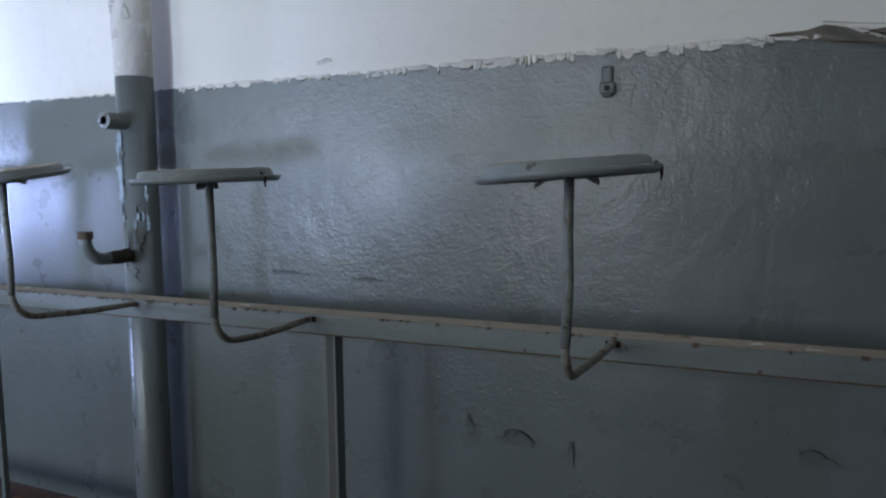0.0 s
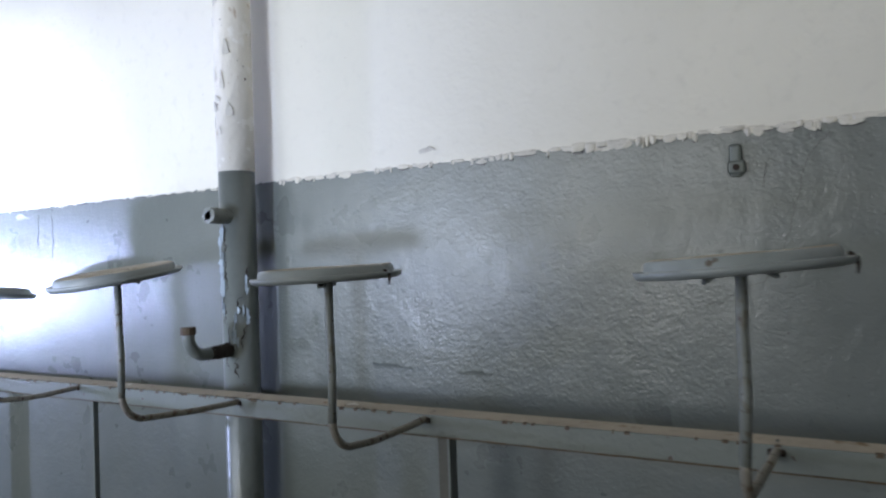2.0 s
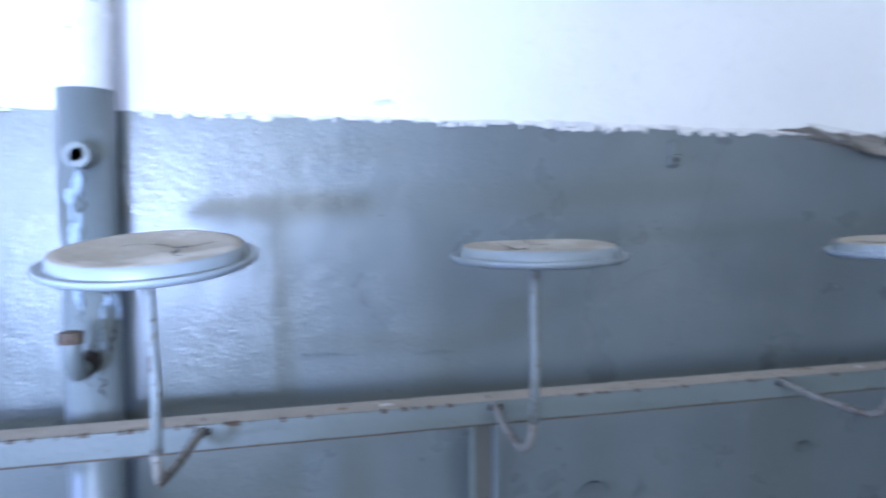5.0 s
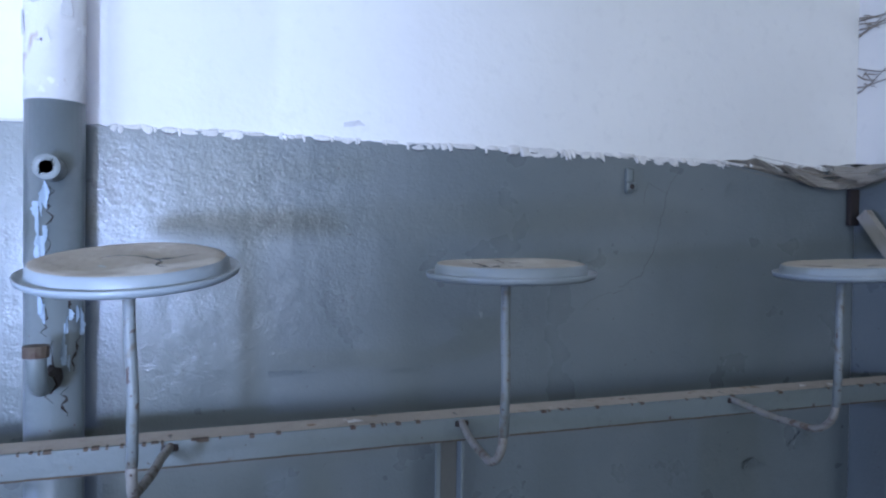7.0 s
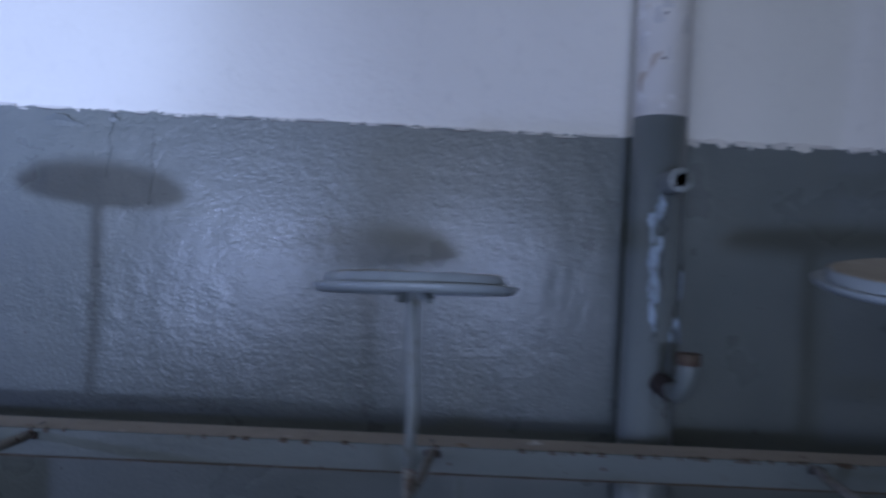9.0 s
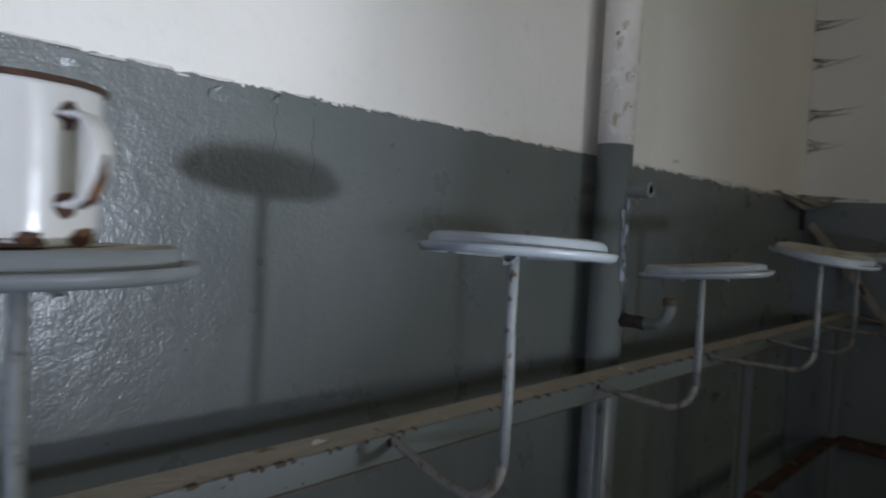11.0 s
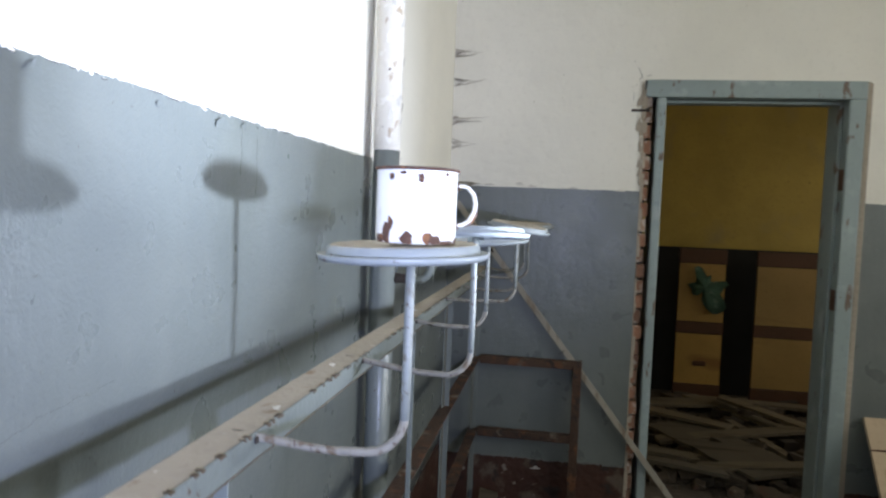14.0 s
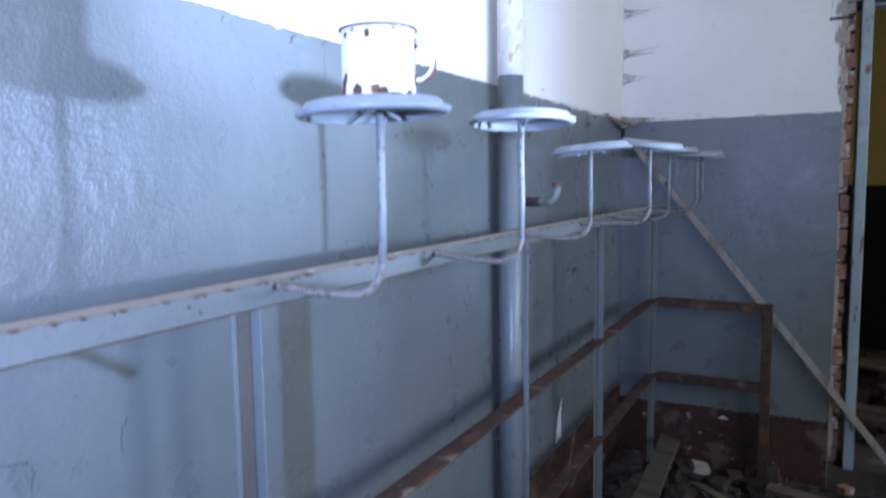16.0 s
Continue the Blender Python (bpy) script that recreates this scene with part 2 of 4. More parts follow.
def block(bm, x0, x1, y0, y1, z0, z1, bevel=0.0, mat_index=0):
    r = bmesh.ops.create_cube(bm, size=1.0)
    vs = r["verts"]
    for v in vs:
        v.co = Vector(((x0 + x1) / 2 + v.co.x * (x1 - x0), (y0 + y1) / 2 + v.co.y * (y1 - y0), (z0 + z1) / 2 + v.co.z * (z1 - z0)))
    fs = {f for v in vs for f in v.link_faces}
    for f in fs:
        f.material_index = mat_index
    if bevel:
        es = {e for v in vs for e in v.link_edges}
        bmesh.ops.bevel(bm, geom=list(es), offset=bevel, segments=2, affect="EDGES", profile=0.5)
    return vs


def tube(bm, pts, radius, sides=10, cap=True, wobble=0.0, mat_index=0):
    """A round bar along points; radius is a number or a list."""
    pts = [Vector(p) for p in pts]
    rs = radius if isinstance(radius, (list, tuple)) else [radius] * len(pts)
    rings, side = [], None
    for i, p in enumerate(pts):
        d = (pts[min(i + 1, len(pts) - 1)] - pts[max(i - 1, 0)]).normalized()
        if side is None:
            side = d.orthogonal().normalized()
        side = (side - d * side.dot(d)).normalized()
        up = d.cross(side)
        ring = []
        for k in range(sides):
            a = 2 * math.pi * k / sides
            r = rs[i] * (1 + wobble * (noise.noise(p * 60 + Vector((k, 0, 0))) if wobble else 0))
            ring.append(bm.verts.new(p + (side * math.cos(a) + up * math.sin(a)) * r))
        rings.append(ring)
    for a, b in zip(rings, rings[1:]):
        for k in range(sides):
            f = bm.faces.new((a[k], a[(k + 1) % sides], b[(k + 1) % sides], b[k]))
            f.material_index = mat_index
    if cap:
        for ring in (rings[0][::-1], rings[-1]):
            bm.faces.new(ring).material_index = mat_index
    return rings


def lathe(bm, profile, sides=48, mat_of=None, wave=None):
    rings = []
    for r, z in profile:
        if r < 1e-6:
            rings.append([bm.verts.new((0, 0, z))])
        else:
            rings.append([bm.verts.new((r * math.cos(2 * math.pi * k / sides), r * math.sin(2 * math.pi * k / sides),
                                        z + (wave(r, 2 * math.pi * k / sides) if wave else 0))) for k in range(sides)])
    for i, (a, b) in enumerate(zip(rings, rings[1:])):
        for k in range(sides):
            q = [a[k % len(a)], a[(k + 1) % len(a)], b[(k + 1) % len(b)], b[k % len(b)]]
            q = list(dict.fromkeys(q))
            if len(q) > 2:
                f = bm.faces.new(q)
                f.material_index = mat_of(i) if mat_of else 0


def arc(c, u, v, r, a0, a1, n=8):
    c, u, v = Vector(c), Vector(u), Vector(v)
    return [c + (u * math.cos(radians(a0 + (a1 - a0) * i / n)) + v * math.sin(radians(a0 + (a1 - a0) * i / n))) * r for i in range(n + 1)]


def rag(s, amp, seed=0.0):
    """Uneven offset along a painted edge."""
    return amp * (0.6 * noise.noise(Vector((s * 3.1, seed, 0))) + 0.35 * noise.noise(Vector((s * 17, seed, 3))) + 0.5 * noise.noise(Vector((s * 61, seed, 7))) + 0.6 * noise.noise(Vector((s * 150, seed, 9))))


def coat(bm, along, a0, a1, z0, ztop, proud, amp, seed, bottom_amp=0.0):
    """A coat of paint on a wall with an uneven edge. along 'x': on y=0 facing -y; 'y': on x=0 facing -x."""
    n = int(abs(a1 - a0) / 0.006)
    rows = []
    for i in range(n + 1):
        s = a0 + (a1 - a0) * i / n
        zt, zb = ztop + rag(s, amp, seed), z0 + (rag(s, bottom_amp, seed + 5) if bottom_amp else 0)
        col = []
        for z, p in ((zb, proud), (z0 + (ztop - z0) * 0.33, proud), (z0 + (ztop - z0) * 0.66, proud), (zt, proud), (zt + 0.001, 0.0)):
            col.append(bm.verts.new((s, -p, z) if along == "x" else (-p, s, z)))
        rows.append(col)
    for a, b in zip(rows, rows[1:]):
        for k in range(4):
            bm.faces.new((a[k], b[k], b[k + 1], a[k + 1]))


def flake(bm, at, u, v, out, w, h, curl, seed):
    """A curled chip of paint: a small uneven sheet with thickness, hinged along its lower edge."""
    at, u, v, out = Vector(at), Vector(u), Vector(v), Vector(out)
    rnd = random.Random(seed)
    n, m = 9, 3
    mid = rnd.uniform(0.25, 0.75)
    edge_lo = [rnd.uniform(-0.12, 0.06) for _ in range(n)]
    edge_hi = [max(0.1, (1 - abs(i / (n - 1) - mid) / max(mid, 1 - mid)) ** 0.6 * rnd.uniform(0.6, 1.1)) for i in range(n)]
    grid = []
    for i in range(n):
        a = i / (n - 1) - 0.5 + rnd.uniform(-0.03, 0.03)
        row = []
        for j in range(m):
            b = edge_lo[i] + (edge_hi[i] - edge_lo[i]) * j / (m - 1)
            row.append(at + u * (a * w) + v * (b * h) + out * (0.0012 + curl * max(0, b) ** 1.6 * (0.7 + 0.3 * rnd.random())))
        grid.append(row)
    for lift in (0.0, 0.0008):
        vs = [[bm.verts.new(p + out * lift) for p in row] for row in grid]
        for i in range(n - 1):
            for j in range(m - 1):
                bm.faces.new((vs[i][j], vs[i + 1][j], vs[i + 1][j + 1], vs[i][j + 1]))


# ---------------------------------------------------------------- the room
W0, S0, TOP, TH = -6.6, -4.5, 3.15, 0.25
LINE = 1.697        # top of the grey coat
bm = bmesh.new()
block(bm, W0 - TH, TH, 0, TH, -0.1, TOP)
wall_north = structure("wall_north", bm, M_WHITE, "long plastered wall, limewashed above grey oil paint", "wall")
bm = bmesh.new()
coat(bm, "x", W0, -0.002, 0.335, LINE, 0.0022, 0.006, 1.0, 0.008)
part("paint_coat", bm, M_GREY, wall_north, "glossy grey oil paint with an uneven upper edge")
bm = bmesh.new()
coat(bm, "x", W0, -0.002, 0.0, 0.36, 0.0042, 0.02, 2.0)
part("dado_coat", bm, M_RED, wall_north, "chipped dark red paint above the floor")

# east wall with the doorway; its north jamb has lost its plaster
DY0, DY1, DZ = -0.985, -1.955, 2.225
bm = bmesh.new()
block(bm, 0, TH, -0.945, -0.0005, -0.1, TOP)
block(bm, 0, TH, DY0, -0.945, DZ, TOP)
block(bm, 0, TH, S0 - TH, DY1, -0.1, TOP)
block(bm, 0, TH, DY1, DY0, DZ, TOP)
wall_east = structure("wall_east", bm, M_WHITE, "limewashed end wall with grey lower paint and a doorway", "wall")
bm = bmesh.new()
coat(bm, "y", -0.944, -0.003, 0.285, 1.683, 0.0022, 0.006, 11.0, 0.008)
coat(bm, "y", S0, -1.962, 0.265, 1.662, 0.0022, 0.006, 12.0, 0.008)
part("paint_coat", bm, M_GREY, wall_east, "glossy grey oil paint with an uneven upper edge")
bm = bmesh.new()
coat(bm, "y", -0.944, -0.005, 0.0, 0.30, 0.0042, 0.016, 13.0)
coat(bm, "y", S0, -1.962, 0.0, 0.28, 0.0042, 0.016, 14.0)
part("dado_coat", bm, M_RED, wall_east, "chipped dark red paint above the floor")
bm = bmesh.new()
block(bm, 0.03, TH - 0.002, -0.972, -0.945, 0.1, DZ)
part("mortar_bed", bm, M_MORTAR, wall_east)
bm = bmesh.new()
block(bm, 0.003, TH, DY1 + 0.001, -0.946, -0.1, 0.10, 0.006)
part("threshold", bm, M_FLOOR, wall_east, "dirty worn door threshold")
# ragged plaster lip beside the bare bricks
bm = bmesh.new()
zz = 0.15
rnd = random.Random(5)
while zz < 2.16:
    h = rnd.uniform(0.02, 0.06)
    block(bm, -0.003, 0.02, -0.945 - rnd.uniform(0.001, 0.018), -0.944, zz, zz + h, 0.002)
    zz += h
part("plaster_lip", bm, M_PLASTER, wall_east, "crumbled plaster edge")

bm = bmesh.new()
for a, b in zip((W0 - TH, *[w + 0.65 for w in WINDOWS]), (*[w - 0.65 for w in WINDOWS], TH)):
    block(bm, a, b, S0 - TH, S0, -0.1, TOP)
for w in WINDOWS:
    block(bm, w - 0.65, w + 0.65, S0 - TH, S0, -0.1, 1.15)
    block(bm, w - 0.65, w + 0.65, S0 - TH, S0, 2.75, TOP)
structure("wall_south", bm, M_WHITE, "limewashed outer wall with three windows", "wall")
for i, w in enumerate(WINDOWS):
    win = thing("window_%d" % (i + 1), "tall painted wooden window with two panes", "window", "windows of the room")
    win["kind"] = "structure"
    bm = bmesh.new()
    for a, b, c, d in ((w - 0.65, w - 0.59, 1.15, 2.75), (w + 0.59, w + 0.65, 1.15, 2.75), (w - 0.03, w + 0.03, 1.21, 2.69), (w - 0.59, w + 0.59, 1.15, 1.21), (w - 0.59, w + 0.59, 2.69, 2.75)):
        block(bm, a, b, S0 - 0.17, S0 - 0.11, c, d, 0.004)
    part("window_frame", bm, M_WIN, win)
    for a, b in ((w - 0.59, w - 0.03), (w + 0.03, w + 0.59)):
        bm = bmesh.new()
        block(bm, a, b, S0 - 0.143, S0 - 0.138, 1.21, 2.69)
        part("pane", bm, M_GLASS, win).visible_shadow = False
bm = bmesh.new()
block(bm, W0 - TH, W0, S0, 0, -0.1, TOP)
structure("wall_west", bm, M_WHITE, "plain limewashed wall", "wall")
bm = bmesh.new()
block(bm, W0 - TH, 3.2, S0 - TH, TH, TOP, TOP + 0.2)
structure("ceiling", bm, M_CEIL, "white painted ceiling", "ceiling")
bm = bmesh.new()
block(bm, W0 - TH, TH, S0 - TH, TH, -0.3, -0.1)
block(bm, W0, -0.0005, S0, -0.0005, -0.1, 0.0)
structure("floor", bm, M_FLOOR, "dirty bare floor strewn with rubble", "floor")
bm = bmesh.new()
block(bm, -300, 300, -300, 300, -0.9, -0.6)
structure("ground", bm, M_CONC, "bare ground outside the building", "ground")

# ---------------------------------------------------------------- the room beyond the doorway
FX, FZ = 2.62, 0.10
bm = bmesh.new()
block(bm, FX, FX + 0.2, -5.0, 0.5, -0.1, TOP)
structure("wall_far", bm, M_OCHRE, "ochre painted wall of the next room", "wall")
bm = bmesh.new()
block(bm, TH, FX, 0.3, 0.5, -0.1, TOP)
# south side with an opening added out of view for the next room's lamp
block(bm, TH, 0.8, -5.0, -4.7, -0.1, TOP)
block(bm, 2.0, FX, -5.0, -4.7, -0.1, TOP)
block(bm, 0.8, 2.0, -5.0, -4.7, -0.1, 1.05)
block(bm, 0.8, 2.0, -5.0, -4.7, 2.35, TOP)
structure("wall_side", bm, M_OCHRE, "ochre side walls of the next room", "wall")
bm = bmesh.new()
block(bm, TH, FX, -4.7, 0.3, -0.1, FZ)
structure("floor_far", bm, M_FLOOR, "dirty boarded floor of the next room", "floor")

# ---------------------------------------------------------------- door frame
door = thing("door_1", "empty doorway with a worn grey-blue wooden frame", "door frame")
door["kind"] = "structure"
for nm, c in (("jamb", (-0.012, TH - 0.02, -1.047, -1.005, 0.10, 2.142)), ("jamb", (-0.012, TH + 0.01, -1.940, -1.866, 0.10, 2.142)), ("lintel", (-0.014, TH - 0.01, -1.941, -0.95, 2.142, 2.226))):
    bm = bmesh.new()
    block(bm, *c, 0.006)
    part(nm, bm, M_FRAME, door)
for c in ((0.06, 0.10, -1.866, -1.852, 0.1, 2.128), (0.06, 0.10, -1.852, -1.05, 2.126, 2.14)):
    bm = bmesh.new()
    block(bm, *c, 0.003)
    part("door_stop", bm, M_FRAME, door)
bm = bmesh.new()
block(bm, -0.006, 0.02, -1.966, -1.9405, 0.1, 2.220, 0.004)
part("plaster_fillet", bm, M_PLASTER, door, "rough plaster filling beside the frame")
for z in (1.15, 1.72):
    bm = bmesh.new()
    block(bm, 0.0, 0.055, -1.8665, -1.862, z, z + 0.10, 0.001)
    part("hinge_scar", bm, M_BROWN, door, "bare wood where a hinge sat")

# ---------------------------------------------------------------- riser pipe
PX, PY, PR = -1.561, -0.062, 0.0375
pipe = thing("riser_pipe", "heating riser pipe, grey below and flaking white above", "pipe")
bm = bmesh.new()
tube(bm, [(PX, PY, -0.02), (PX, PY, 0.7), (PX, PY, 1.716)], PR, 28)
part("lower_pipe", bm, M_PIPEG, pipe, "grey painted lower pipe", True)
bm = bmesh.new()
tube(bm, [(PX, PY, 1.716), (PX, PY, 2.3), (PX, PY, TOP)], PR + 0.0008, 28)
part("upper_pipe", bm, M_PIPEW, pipe, "flaking cream upper pipe", True)
bm = bmesh.new()
SX = PX + 0.004
tube(bm, [(SX, PY, 1.622), (SX, -0.115, 1.622), (SX, -0.146, 1.622)], [0.0165, 0.0165, 0.0165], 18, cap=False)
tube(bm, [(SX, -0.146, 1.622), (SX, -0.147, 1.622), (SX, -0.147, 1.622), (SX, -0.132, 1.622)], [0.0165, 0.0145, 0.0085, 0.0085], 18, cap=False)
stub = part("stub", bm, M_ROD, pipe, "short open pipe stub", True)
bm = bmesh.new()
tube(bm, [(SX, -0.133, 1.622), (SX, -0.1325, 1.622)], 0.009, 14)
part("bore", bm, M_DARK, stub)
bm = bmesh.new()
EX = PX + 0.004
pts = [(EX, PY, 1.347), (EX, -0.165, 1.347)] + arc((EX, -0.165, 1.386), (0, -1, 0), (0, 0, -1), 0.039, 90, 0, 8)[1:] + [(EX, -0.204, 1.392)]
tube(bm, pts, 0.0118, 14, wobble=0.12)
elbow = part("elbow", bm, M_IRON_G, pipe, "rusted elbow branch turned upwards", True)
bm = bmesh.new()
tube(bm, [(EX, -0.204, 1.390), (EX, -0.204, 1.404)], 0.0145, 14)
part("end_cap", bm, M_RODRUST, elbow, "rusty threaded end")
bm = bmesh.new()
tube(bm, [(EX, -0.098 - 0.006 * k, 1.347) for k in range(10)], [0.0128 + 0.0014 * abs(math.sin(5.1 * k)) for k in range(10)], 14, wobble=0.22)
part("scale_crust", bm, M_DARK, elbow, "black flaking scale")
# peeling paint on the pipe
bm = bmesh.new()
for i in range(34):
    r2 = random.Random(900 + i)
    a = radians(r2.uniform(180, 300))
    z = r2.uniform(1.74, 2.7)
    o = Vector((math.cos(a), math.sin(a), 0))
    flake(bm, (PX + o.x * PR, PY + o.y * PR, z), (-o.y, o.x, 0), (0, 0, 1), o, r2.uniform(0.008, 0.016), r2.uniform(0.012, 0.045), 0.004, 40 + i)
tagged(part("paint_flaking", bm, M_FLAKEW, pipe, "peeling chips of old paint"), kind="stuff")
bm = bmesh.new()
r7 = random.Random(64)
for z0, z1, a0, n in ((1.60, 1.43, 258, 15), (1.44, 1.36, 300, 6), (1.50, 1.40, 325, 4)):
    for k in range(n):
        z = z0 + (z1 - z0) * (k + r7.random()) / n
        a = radians(a0 + r7.uniform(-9, 9))
        o = Vector((math.cos(a), math.sin(a), 0))
        side = r7.choice((-1, 1))
        flake(bm, (PX + o.x * PR, PY + o.y * PR, z), (0, 0, 1), (-o.y * side, o.x * side, 0), o, r7.uniform(0.012, 0.04), r7.uniform(0.004, 0.011), r7.uniform(0.001, 0.006), 70 + 31 * k + n)
tagged(part("bare_paint", bm, M_OLDPAINT, pipe, "older blue paint laid bare"), kind="stuff")

bm = bmesh.new()
for i, (z0, z1, a0) in enumerate(((1.60, 1.54, 268), (1.53, 1.47, 270), (1.455, 1.40, 264), (1.395, 1.31, 275), (1.46, 1.42, 318), (1.40, 1.35, 326), (1.52, 1.49, 345), (1.33, 1.29, 300), (1.02, 0.97, 250), (0.9, 0.87, 258))):
    pts = []
    for k in range(10):
        a = radians(a0 + 22 * noise.noise(Vector((k * 0.55, i * 3.1, 0))))
        pts.append((PX + (PR + 0.0002) * math.cos(a), PY + (PR + 0.0002) * math.sin(a), z0 + (z1 - z0) * k / 9))
    tube(bm, pts, [0.0004 + 0.0034 * abs(noise.noise(Vector((k * 0.9, i * 5.0, 2)))) * math.sin(math.pi * k / 9) for k in range(10)], 5)
tagged(part("dark_seam", bm, M_DARK, pipe, "dark rusty seams in the peeling paint"), kind="stuff")

# ---------------------------------------------------------------- the iron rack along the wall
RX0, RX1, RY, RZ = -6.3, -0.045, -0.228, 1.2825
rack = thing("wall_rack", "painted angle-iron rack standing along the wall, rusting and dusty", "rack")
bm = bmesh.new()
block(bm, RX0, RX1, RY + 0.003, RY + 0.052, RZ - 0.005, RZ, 0.0012)
rail = part("rail_top", bm, M_DUST, rack, "rail flange under thick brown dust")
bm = bmesh.new()
block(bm, RX0, RX1, RY - 0.001, RY + 0.0035, RZ - 0.031, RZ + 0.0005, 0.0012)
part("rail_face", bm, M_IRON_G, rack, "grey painted rail flange with a rusty lip")
bm = bmesh.new()
x = RX0
r2 = random.Random(19)
while x < RX1 - 0.1:
    w = r2.uniform(0.006, 0.03)
    block(bm, x, x + w, RY - 0.0016, RY + 0.004, RZ - 0.0323 - r2.uniform(0, 0.0005), RZ - 0.0310 + r2.uniform(0, 0.0010), 0.0003)
    x += w
tagged(part("lower_lip", bm, M_RODRUST, rack, "thin rusty lower lip of the rail"), kind="stuff")
bm = bmesh.new()
r2 = random.Random(31)
x = RX0
while x < RX1 - 0.05:
    w = r2.uniform(0.002, 0.009)
    if r2.random() < 0.2:
        block(bm, x, x + w, RY - 0.002 - r2.uniform(0, 0.0008), RY + r2.uniform(0.004, 0.007), RZ - r2.uniform(0.001, 0.0035), RZ + 0.0009, 0.0003)
    x += w
tagged(part("edge_rust", bm, M_RODRUST, rack, "rust breaking out along the edge"), kind="stuff")
bm = bmesh.new()
for k, x in enumerate((-0.30, -0.365, -2.42, -2.68, -1.17, -1.74)):
    flake(bm, (x, RY + 0.012 + 0.006 * (k % 3), RZ), (1, 0.2, 0), (0, 1, 0), (0, 0, 1), 0.022 - 0.005 * (k % 2), 0.010, 0.002, 950 + k)
tagged(part("paint_scraps", bm, M_FLAKEW, rack, "scraps of white paint lying on the rail"), kind="stuff")
POSTS = (-0.085, -1.020, -1.830, -2.783, -3.74, -4.67, -5.6)
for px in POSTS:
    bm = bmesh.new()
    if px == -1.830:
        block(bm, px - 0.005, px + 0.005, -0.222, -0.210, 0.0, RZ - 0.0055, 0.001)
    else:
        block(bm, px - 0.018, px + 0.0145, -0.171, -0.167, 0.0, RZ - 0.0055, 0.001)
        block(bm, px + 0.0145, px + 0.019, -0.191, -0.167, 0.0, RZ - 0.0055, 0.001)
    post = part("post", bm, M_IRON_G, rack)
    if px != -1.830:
        # thin strip that paints rust and shade into the angle
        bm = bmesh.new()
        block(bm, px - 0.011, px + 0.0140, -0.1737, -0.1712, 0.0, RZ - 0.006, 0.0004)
        part("rust_strip", bm, M_INNER, post, "rusty inner side of the angle iron, darkened for shade")
for z, h in ((0.825, 0.045), (0.455, 0.045)):
    bm = bmesh.new()
    block(bm, RX0, -0.05, -0.162, -0.1575, z - h, z, 0.001)
    block(bm, RX0, -0.05, -0.2045, -0.162, z - 0.005, z, 0.001)
    part("lower_rail", bm, M_RUST, rack, "rusty angle-iron rail")
for z in (0.833, 0.463):
    bm = bmesh.new()
    block(bm, -0.085, -0.045, -0.700, -0.2055, z - 0.005, z, 0.001)
    block(bm, -0.0895, -0.085, -0.700, -0.2055, z - 0.038, z, 0.001)
    part("cross_bar", bm, M_RUST, rack, "rusty angle-iron cross bar")
bm = bmesh.new()
block(bm, -0.0945, -0.0895, -0.706, -0.664, 0.0, 0.838, 0.001)
block(bm, -0.0895, -0.045, -0.706, -0.7015, 0.0, 0.838, 0.001)
part("leg", bm, M_RUST, rack, "dark rusty leg")

# ---------------------------------------------------------------- round plates on bent rods
# rod x and y, plate height, tilts, the plate's offset on its rod and size, the weld's offset, the height of the bend
PLATES = ((-0.13, -0.40, 1.499, 2.0, -1.5, 0, -0.01, 1.0, 0.014, 1.268), (-0.554, -0.438, 1.499, 0.2, -3.5, 0.003, -0.012, 1.0, 0.014, 1.270), (-1.045, -0.422, 1.499, 1.2, -1.2, 0.003, -0.006, 1.02, 0.024, 1.266),
          (-1.434, -0.441, 1.505, 8.3, -2.7, 0.0, -0.003, 1.02, 0.027, 1.277), (-1.889, -0.401, 1.479, -5.0, -1.3, -0.002, -0.002, 0.99, 0.024, 1.268), (-2.385, -0.428, 1.510, -1.3, 3.2, 0.002, 0.0, 0.955, 0.05, 1.268),
          (-2.778, -0.404, 1.497, -2.0, -0.8, 0.0, 0.008, 1.0, 0.004, 1.268))


def dish(r, a):
    return -0.0035 * max(0, 1 - (r / 0.07) ** 2) * (1 + 0.5 * math.sin(2 * a)) if r < 0.07 else 0.0006 * math.sin(3 * a)


